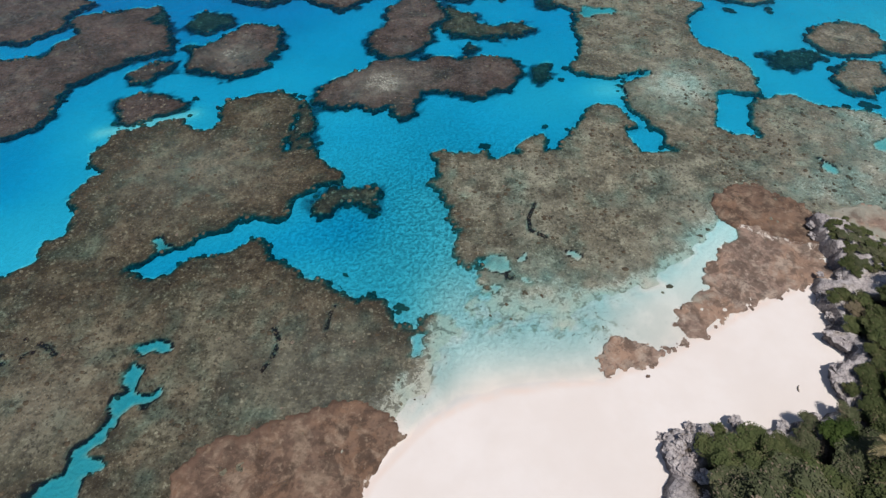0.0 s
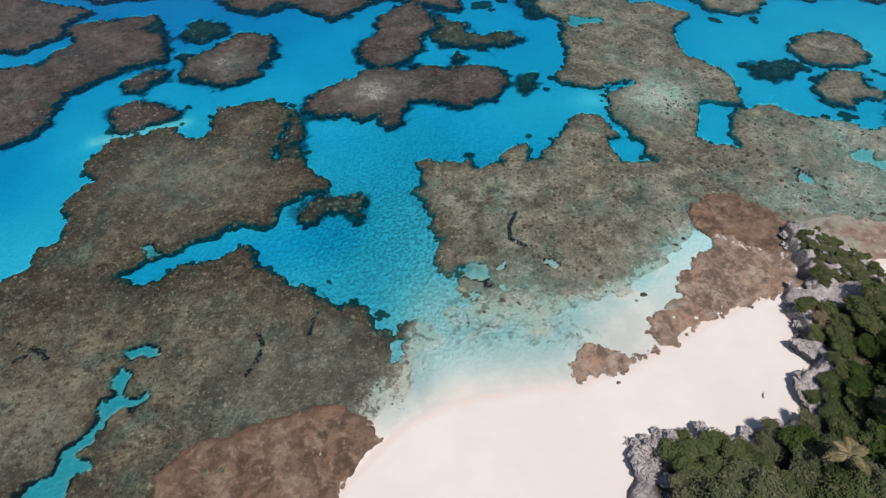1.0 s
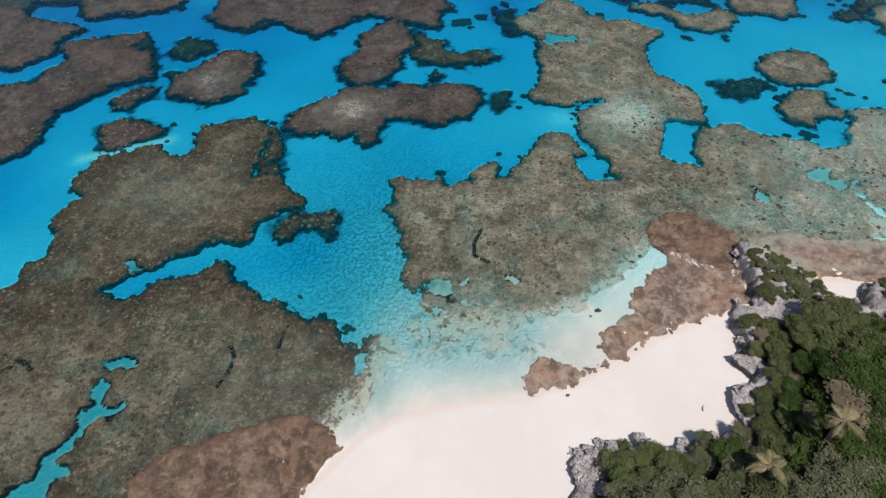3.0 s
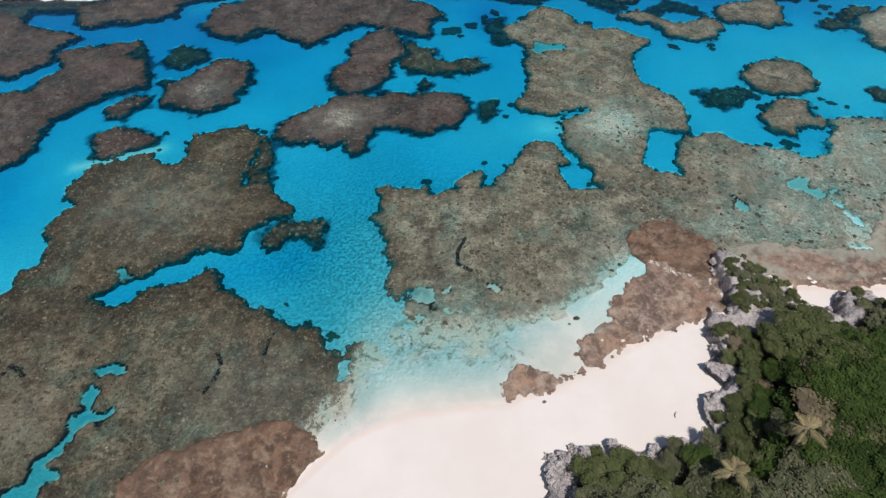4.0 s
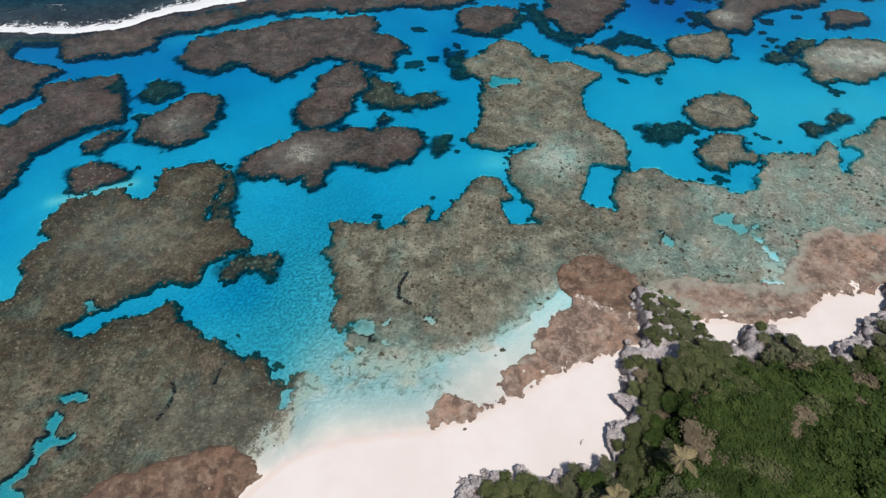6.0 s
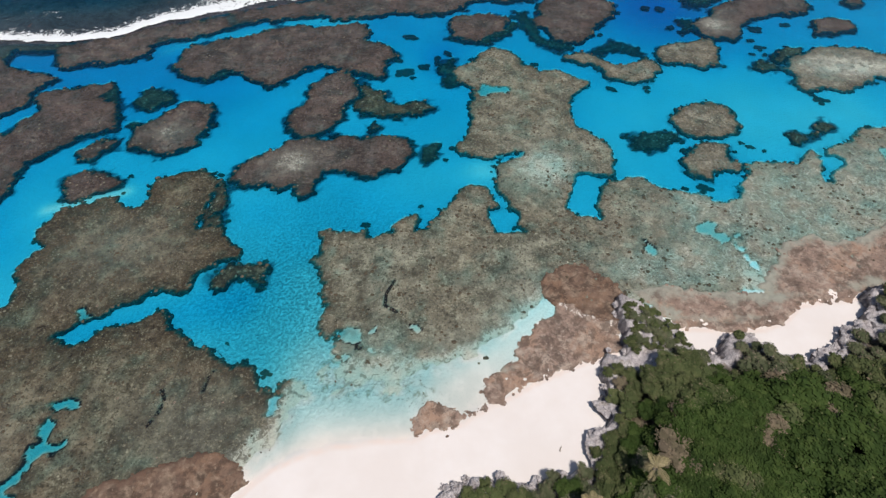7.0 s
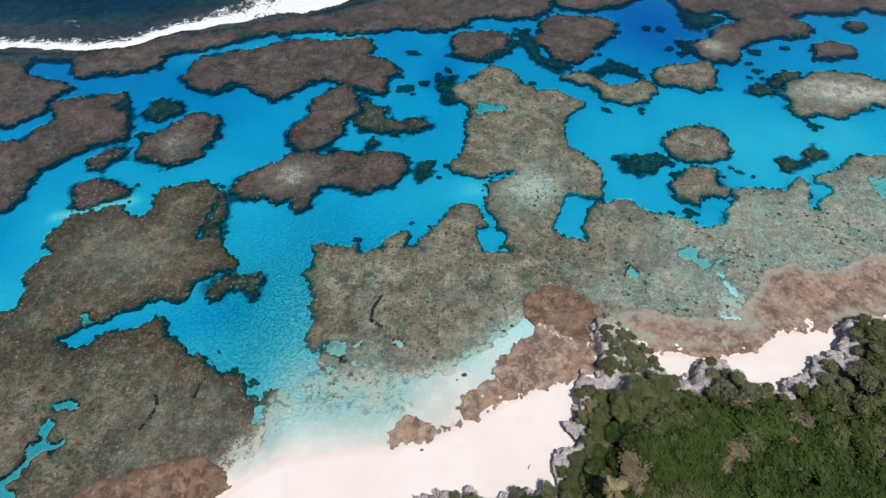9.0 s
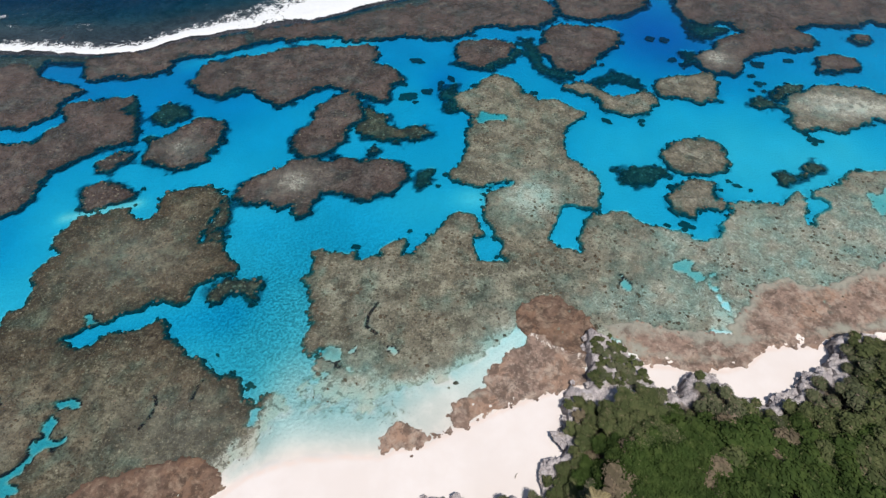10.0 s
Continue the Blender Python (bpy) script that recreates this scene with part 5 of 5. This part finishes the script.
def rock_mesh(seed, sharp):
    """A pitted karst block with ridges and knife edges."""
    bm = bmesh.new()
    bmesh.ops.create_icosphere(bm, subdivisions=3, radius=1.0)
    off = Vector((seed * 5.7, seed * 2.9, seed * 1.3))
    for v in bm.verts:
        d = v.co.copy()
        ridge = 1 - abs(noise.noise(d * 2.1 + off)) * 2.6
        fine = 1 - abs(noise.noise(d * 4.6 + off)) * 2.6
        r = 0.62 + 0.35 * noise.noise(d * 1.1 + off) + sharp * 0.42 * ridge + 0.32 * fine + 0.20 * noise.noise(d * 9 + off)
        v.co = d * max(0.25, r)
        v.co.z = v.co.z * 0.9 if v.co.z > 0 else v.co.z * 0.5
    me = bpy.data.meshes.new("limestone_boulder")
    bm.to_mesh(me)
    bm.free()
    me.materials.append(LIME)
    return me


ROCKS = [rock_mesh(i, 0.7 + 0.15 * (i % 3)) for i in range(7)]
ROCK_RND = random.Random(3)


def boulder(x, y, z, r, label, stretch=1.0, turn=None):
    ob = new("limestone_boulder", ROCK_RND.choice(ROCKS))
    a = ROCK_RND.uniform(0, 360) if turn is None else turn
    ob.matrix_basis = pose(x, y, z, 0, 0, a) @ Matrix.Diagonal((r * stretch, r, r * ROCK_RND.uniform(0.55, 0.9) * (0.65 if x > 66 else 1.0), 1))
    return tagged(ob, label, "rock", "shore rocks")


def spur(outline, top, label):
    """A pointed slab with a jagged lip that overhangs its foot."""
    pts = [Vector((a, b, 0)) for a, b in outline]
    mid = sum(pts, Vector()) / len(pts)
    ring = []
    for a, b in zip(pts, pts[1:] + pts[:1]):
        n = max(2, int((b - a).length / 0.3))
        ring += [a.lerp(b, i / n) - mid for i in range(n)]
    bm = bmesh.new()
    rows = []
    for k, (size, z) in enumerate(((0.78, -0.6), (0.70, 0.2), (0.80, 0.8), (0.98, 1.15), (1.02, 1.4), (0.86, 1.62), (0.62, 1.7), (0.3, 1.75))):
        row = []
        for v in ring:
            q = (v + mid) * 1.3 + Vector((0, 0, 2.7 * k))
            jag = 1 + (0.15 * noise.noise(q) + 0.16 * noise.noise(q * 2.7) + 0.08 * noise.noise(q * 6)) * (1 if k < 5 else 1.6)
            row.append(bm.verts.new(Vector((v.x * size * jag, v.y * size * jag, z * top / 1.6 + 0.22 * noise.noise(q * 1.7) * (k > 2)))))
        rows.append(row)
    for a, b in zip(rows, rows[1:]):
        for i in range(len(a)):
            j = (i + 1) % len(a)
            bm.faces.new((a[i], a[j], b[j], b[i]))
    bm.faces.new(rows[-1])
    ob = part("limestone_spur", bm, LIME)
    ob.location = (mid.x, mid.y, float(bed(np.array([mid.x]), np.array([mid.y]))[0][0]))
    return tagged(ob, label, "rock", "shore rocks")


SPURS = [(49.8, 32.6), (48.3, 27.2), (50.8, 30.2)]
spur([(48.3, 33.8), (48.9, 33.9), (50.6, 33.9), (52, 33.6), (52.7, 32.9), (52.3, 31.9), (51.3, 31.5), (50.1, 31), (49.6, 31.8), (48.8, 32.5)], 1.4, "pointed grey limestone spur overhanging white sand")
spur([(46.8, 29), (48.2, 29.4), (49.4, 29.6), (50.8, 29.4), (51.4, 28), (50.7, 27), (49.4, 26.7), (48.1, 25.8), (47.5, 24.1), (46.8, 24), (46.4, 25), (46, 26.4), (46.3, 27.6)], 1.2, "hooked pale limestone slab with an undercut edge")

# crags at the corner of the beach
for i in range(34):
    x, y = 23.2 + 7.5 * ROCK_RND.random() ** 1.3, 11.5 + 9.5 * ROCK_RND.random()
    s, z = crag_at(x, y)
    if s > -0.4:
        boulder(x, y, max(z, 0.5) - 0.15, ROCK_RND.uniform(0.45, 1.05), "pale grey pitted limestone crag at the beach corner")
# blocks that line the foot and lip of the headland
for (ax, ay), (bx, by) in zip(HEADLAND[3:52], HEADLAND[4:53]):
    n = max(1, int(math.hypot(bx - ax, by - ay) / 2.6))
    for j in range(n):
        u = (j + ROCK_RND.random()) / n
        x, y = ax + (bx - ax) * u + ROCK_RND.uniform(-0.5, 0.5), ay + (by - ay) * u + ROCK_RND.uniform(-0.5, 0.5)
        if any(math.hypot(x - a, y - b) < 2.4 for a, b in SPURS):
            continue
        z0 = max(0.2, float(bed(np.array([x]), np.array([y]))[0][0]))
        boulder(x, y, z0 + ROCK_RND.uniform(0.1, 1.1), ROCK_RND.uniform(0.35, 0.85) * (0.75 if x > 66 else 1.0), "grey weathered limestone block at the headland's foot")
def ragged(x, y, rx, ry, turn):
    """An uneven outline with points and notches."""
    out = []
    for i in range(13):
        a = i * 2 * math.pi / 13
        r = ROCK_RND.uniform(0.62, 1.18)
        u, v = rx * r * math.cos(a), ry * r * math.sin(a)
        out.append((x + u * math.cos(turn) - v * math.sin(turn), y + u * math.sin(turn) + v * math.cos(turn)))
    return out


for x, y, rx, ry, turn, high in ((74.6, 46.0, 2.0, 1.1, 0.2, 0.9), (77.6, 46.3, 1.9, 1.2, -0.2, 1.1), (75.4, 44.2, 1.5, 1.0, 0.9, 1.3), (73.2, 41.8, 1.4, 0.8, 1.3, 1.2), (79.6, 44.4, 1.2, 0.9, 0.3, 1.2),
                                (88.6, 43.0, 1.8, 1.1, 0.4, 1.4), (91.2, 44.0, 1.3, 1.0, 0.9, 1.2), (95.0, 47.6, 1.9, 1.2, 0.7, 1.5), (98.2, 49.0, 1.7, 1.2, 0.1, 1.6), (101.0, 51.2, 1.9, 1.2, 0.9, 1.7),
                                (102.8, 53.8, 1.7, 1.3, 1.2, 1.9), (105.8, 56.4, 2.2, 1.4, 0.2, 1.8), (109.4, 56.6, 2.0, 1.3, -0.1, 1.6), (104.4, 51.6, 1.8, 1.4, 0.5, 2.4)):
    spur(ragged(x, y, rx, ry, turn), high, "jagged lilac-grey limestone slab between small sandy pockets")

# ---- scrub on the headland ----
def leafy(bm, rnd, centre, rx, rz, count, size):
    """Leaf sprays over the upper side of a rounded clump."""
    for _ in range(count):
        u = rnd.uniform(-0.35, 1.0)
        a = rnd.uniform(0, 2 * math.pi)
        w = math.sqrt(max(0, 1 - u * u))
        d = Vector((w * math.cos(a), w * math.sin(a), u))
        p = centre + Vector((d.x * rx, d.y * rx, d.z * rz)) * rnd.uniform(0.80, 1.06)
        q = (d + Vector((rnd.gauss(0, 0.2), rnd.gauss(0, 0.2), rnd.gauss(0.35, 0.2)))).normalized()
        e = q.orthogonal().normalized()
        e.rotate(Matrix.Rotation(rnd.uniform(0, 6.3), 3, q))
        f = q.cross(e)
        l = size * rnd.uniform(0.6, 1.4)
        bm.faces.new([bm.verts.new(v) for v in (p - e * l * 0.5, p + f * l * 0.33 - q * 0.05, p + e * l * 0.55, p - f * l * 0.33 - q * 0.05)])


def crown_mesh(name, seed, leaves, material, size=0.185, spread_r=1.5, tall=1.0):
    rnd = random.Random(seed)
    bm = bmesh.new()
    lobes = [(Vector((0, 0, 0.2)), 1.05)]
    for i in range(6):
        a = i * 1.05 + rnd.uniform(-0.3, 0.3)
        r = spread_r * rnd.uniform(0.40, 0.80)
        lobes.append((Vector((r * math.cos(a), r * math.sin(a), rnd.uniform(-0.35, 0.35))), rnd.uniform(0.55, 0.85)))
    total = sum(r * r for _, r in lobes)
    for c, r in lobes:
        leafy(bm, rnd, c, r, r * 0.8 * tall, int(leaves * r * r / total), size)
        core = bmesh.ops.create_icosphere(bm, subdivisions=1, radius=r * 0.78, matrix=Matrix.Translation(c) @ Matrix.Diagonal((1, 1, 0.7 * tall, 1)))
    me = bpy.data.meshes.new(name)
    bm.to_mesh(me)
    bm.free()
    me.materials.append(material)
    return me


def trunk_mesh():
    bm = bmesh.new()
    for a, lean in ((0.3, 0.25), (2.4, 0.4), (4.4, 0.35)):
        prev = None
        for i in range(6):
            u = i / 5
            c = Vector((math.cos(a) * lean * u * 1.4, math.sin(a) * lean * u * 1.4, -1.9 + 1.9 * u))
            r = 0.11 - 0.06 * u
            ring = [bm.verts.new(c + Vector((r * math.cos(t), r * math.sin(t), 0))) for t in (0, 1.26, 2.51, 3.77, 5.03)]
            if prev:
                for j in range(5):
                    bm.faces.new((prev[j], prev[(j + 1) % 5], ring[(j + 1) % 5], ring[j]))
            prev = ring
    me = bpy.data.meshes.new("trunk")
    bm.to_mesh(me)
    bm.free()
    me.materials.append(BARK)
    return me


TRUNK = trunk_mesh()
KINDS = {
    "olive": ([crown_mesh("crown", 40 + i, 1350, LEAF_OLIVE) for i in range(4)], "dense olive green shrub on the limestone headland"),
    "grey": ([crown_mesh("crown", 50 + i, 1250, LEAF_GREY) for i in range(3)], "grey green half-dry shrub among the scrub"),
    "dry": ([crown_mesh("crown", 80 + i, 420, LEAF_DRY) for i in range(2)], "bare brownish half-dead shrub among the scrub"),
    "green": ([crown_mesh("crown", 60 + i, 1350, LEAF_GREEN) for i in range(4)], "bright green leafy tree crown in the thicket"),
}
PLANT = random.Random(8)
spots = []
cell = {}
for _ in range(34000):
    x, y = PLANT.uniform(16, 186), PLANT.uniform(-30, 66)
    gap = 1.75 if y > 3 and x < 125 else 4.0
    if y > 42 and x < 69:
        gap = 0.85
    i, j = int(x / 4.0), int(y / 4.0)
    if any((x - a) ** 2 + (y - b) ** 2 < gap * gap for di in (-1, 0, 1) for dj in (-1, 0, 1) for a, b in cell.get((i + di, j + dj), ())):
        continue
    cell.setdefault((i, j), []).append((x, y))
    spots.append((x, y))
for _ in range(1500):
    x, y = PLANT.uniform(55, 68), PLANT.uniform(42, 55)
    if all((x - a) ** 2 + (y - b) ** 2 > 0.55 for a, b in spots[-400:] + [p for p in spots[:4000] if abs(p[0] - x) < 1.2 and abs(p[1] - y) < 1.2]):
        spots.append((x, y))
sx, sy = np.array([[p[0] for p in spots]]), np.array([[p[1] for p in spots]])
ss, sz = crag_height(sx, sy)


def bare(x, y):
    """Rocky gaps in the scrub."""
    corner = x < 31.5 and y > 11 and (x - 23) + (21 - y) * 0.25 < 6.0
    cleft = abs(x - 73.5 + (y - 44) * -0.25) < 1.3 and y > 37.5
    ledge = 54 < x < 63 and 39.8 < y < 42.8 + 0.1 * (x - 57)
    return corner or cleft or ledge


DRY = [(70, 27), (72.5, 28.6), (79.5, 30), (81.5, 31), (61, 31), (54, 29.5), (66, 33.5), (76, 35.5), (85, 34), (57, 24), (92, 38), (63, 38.5), (53.5, 36)]
shrubs = []
first = {}
wood = []
for (x, y), s, z in zip(spots, ss[0], sz[0]):
    outcrop = y > 42 and x < 69
    g = vnoise(np.array([x / 7.0]), np.array([y / 7.0]), 3)[0]
    lip = (0.3 if x > 60 else 0.9) if outcrop else (0.35 if x < 67 else 0.4 + 1.3 * vnoise(np.array([x / 3.0]), np.array([y / 3.0]), 5)[0])
    if s < lip or bare(x, y) or (not outcrop and s > 3 and PLANT.random() < 0.05) or (outcrop and PLANT.random() < 0.2):
        continue
    far_in = min(1.0, max(0.0, (s - 0.8) / 9.0))
    south = min(x - 56, (33 - y) * 1.3)
    if outcrop:
        far_in, g = 0.0, (0.8 if s > 1.9 and y < 50.5 and PLANT.random() < 0.6 else 0.4)
    mixed = PLANT.random()
    if not outcrop:
        g = g + (0.28 if mixed < 0.22 else 0.0)
    kind = "green" if south + 16 * (g - 0.5) + 13 * (PLANT.random() - 0.55) > 0 else ("grey" if g > 0.70 else "olive")
    if any(math.hypot(x - a, y - b) < 0.9 for a, b in DRY):
        kind = "dry"
    wide = 1.0 if y > 3 and x < 125 else 2.0
    r = wide * (0.85 + 0.9 * far_in) * PLANT.uniform(0.7, 1.2) * (0.58 if outcrop else 1.05)
    tall = (0.46 + 0.32 * far_in) * PLANT.uniform(0.8, 1.2) * (0.5 if outcrop else 1.0)
    up = (0.25 if outcrop else 0.5) + 2.4 * far_in * PLANT.uniform(0.93, 1.07)
    m = pose(x, y, z + up, PLANT.uniform(-8, 8), PLANT.uniform(-8, 8), PLANT.uniform(0, 360)) @ Matrix.Diagonal((r, r, tall, 1))
    (shrubs if x < 72 and y > 3 and len(shrubs) < 620 else wood).append((kind, m, z, up, tall))
for kind, m, z, up, tall in shrubs:
    meshes, label = KINDS[kind]
    me = PLANT.choice(meshes)
    if me.name not in first:
        e = new("shrub")
        crown = new("crown", me)
        crown.parent = e
        trunk = new("trunk", TRUNK)
        trunk.parent = e
        tagged(e, label, "shrub", "headland scrub")
        first[me.name] = e
        e.matrix_basis = m
    else:
        copy_thing(first[me.name], m @ Matrix.Diagonal([1 / v for v in first[me.name].scale] + [1]))

# the thicket further along, past counting
for kind in ("olive", "grey", "dry", "green"):
    src = crown_mesh("crown", 90, 400, KINDS[kind][0][0].materials[0], 0.28)
    co = np.empty(len(src.vertices) * 3)
    src.vertices.foreach_get("co", co)
    co = co.reshape(-1, 3)
    loops = np.empty(len(src.loops), int)
    src.loops.foreach_get("vertex_index", loops)
    sizes = np.empty(len(src.polygons), int)
    src.polygons.foreach_get("loop_total", sizes)
    mats = [np.array(m) for k2, m, *_ in wood if k2 == kind]
    if not mats:
        continue
    allco = np.concatenate([co @ m[:3, :3].T + m[:3, 3] for m in mats])
    n = len(mats)
    me = bpy.data.meshes.new("thicket")
    me.vertices.add(len(allco))
    me.vertices.foreach_set("co", allco.ravel())
    me.loops.add(len(loops) * n)
    me.loops.foreach_set("vertex_index", (loops[None, :] + np.arange(n)[:, None] * len(co)).ravel())
    me.polygons.add(len(sizes) * n)
    starts = np.concatenate([[0], np.cumsum(np.tile(sizes, n))[:-1]])
    me.polygons.foreach_set("loop_start", starts)
    me.update(calc_edges=True)
    me.materials.append({"olive": LEAF_OLIVE, "grey": LEAF_GREY, "dry": LEAF_DRY, "green": LEAF_GREEN}[kind])
    tagged(new("thicket", me), f"dense {kind} scrub covering the far headland", "scrub", kind="stuff")


# ---- two coconut palms ----
def frond_mesh(seed, length):
    """A drooping midrib with two rows of narrow leaflets."""
    rnd = random.Random(seed)
    bm = bmesh.new()

    def mid(u):
        return Vector((length * u * (1 - 0.12 * u), 0, length * (0.30 * u - 0.75 * u * u)))

    prev = None
    for i in range(9):
        u = i / 8
        c, r = mid(u), 0.045 * (1.1 - u)
        ring = [bm.verts.new(c + Vector((0, r * a, r * b))) for a, b in ((-1, 0), (0, 1), (1, 0), (0, -1))]
        if prev:
            for j in range(4):
                bm.faces.new((prev[j], prev[(j + 1) % 4], ring[(j + 1) % 4], ring[j]))
        prev = ring
    for i in range(30):
        u = 0.14 + 0.86 * i / 30
        c = mid(u)
        for side in (-1, 1):
            l = 0.62 * math.sin(math.pi * min(1, 0.22 + 0.78 * u)) + 0.2
            l *= rnd.uniform(0.75, 1.1)
            tip = c + Vector((0.55 * l, side * l * 0.75, -0.35 * l * rnd.uniform(0.5, 1.4)))
            half = (c + tip) / 2 + Vector((0, 0, 0.08))
            w = Vector((0.055, 0, 0.0))
            vs = [bm.verts.new(v) for v in (c - w * 0.5, half - w, tip, half + w)]
            bm.faces.new(vs)
    me = bpy.data.meshes.new("frond")
    bm.to_mesh(me)
    bm.free()
    me.materials.append(FROND)
    return me


FRONDS = [frond_mesh(i, 1.7 + 0.3 * i) for i in range(4)]


def palm(x, y, base, crown_z, lean, count, seed, label):
    rnd = random.Random(seed)
    top = Vector((x, y, crown_z))
    foot = Vector((x + lean[0], y + lean[1], base))
    e = new("coconut_palm")
    e.location = foot
    bm = bmesh.new()
    prev = None
    for i in range(15):
        u = i / 14
        c = (foot.lerp(top, u) + Vector((lean[0], lean[1], 0)) * (-0.25 * math.sin(math.pi * u))) - foot
        r = 0.20 - 0.08 * u + (0.015 if i % 2 else 0) + (0.08 if i == 0 else 0)
        ring = [bm.verts.new(c + Vector((r * math.cos(t * 0.785), r * math.sin(t * 0.785), 0))) for t in range(8)]
        if prev:
            for j in range(8):
                bm.faces.new((prev[j], prev[(j + 1) % 8], ring[(j + 1) % 8], ring[j]))
        prev = ring
    bm.faces.new(prev)
    part("trunk", bm, BARK, e, "slender ringed grey trunk", True)
    for i in range(count):
        f = new("frond", rnd.choice(FRONDS))
        f.parent = e
        tilt = -35 + 85 * (i / count) + rnd.uniform(-14, 14)
        f.matrix_basis = Matrix.Translation(top - foot) @ pose(0, 0, 0, 0, 0, -125 + 300 * ((i * 0.618) % 1.0) + rnd.uniform(-25, 25) + (150 if i % 5 == 0 else 0)) @ pose(0, 0, 0, 0, tilt, 0)
    for i in range(5):
        bm = bmesh.new()
        bmesh.ops.create_icosphere(bm, subdivisions=2, radius=0.14)
        for v in bm.verts:
            v.co.z *= 1.25
        nut = part("coconut", bm, BARK, e, "", True)
        nut.location = top - foot + Vector((0.25 * math.cos(i * 1.26), 0.25 * math.sin(i * 1.26), -0.28))
    return tagged(e, label, "palm tree", "headland palms")


palm(52.7, 21.2, 4.2, 10.9, (1.2, -0.6), 17, 1, "coconut palm with yellowing fronds above the scrub")
palm(44.0, 16.9, 3.8, 8.8, (0.8, 0.5), 13, 2, "smaller coconut palm with dry pale fronds")

# ---- driftwood on the beach ----
bm = bmesh.new()
prev = None
for i in range(7):
    u = i / 6
    c = Vector((0.9 * u, 0.12 * math.sin(3 * u), 0.03 * math.sin(5 * u)))
    r = 0.09 - 0.05 * u
    ring = [bm.verts.new(c + Vector((0, r * math.cos(t), r * math.sin(t)))) for t in (0, 1.05, 2.09, 3.14, 4.19, 5.24)]
    if prev:
        for j in range(6):
            bm.faces.new((prev[j], prev[(j + 1) % 6], ring[(j + 1) % 6], ring[j]))
    prev = ring
drift = part("driftwood", bm, DRIFT, None, "", True)
drift.matrix_basis = pose(42.5, 26.2, float(bed(np.array([42.5]), np.array([26.4]))[0][0]) + 0.08, 0, 0, 62)
tagged(drift, "short grey driftwood branch lying on white sand", "driftwood")
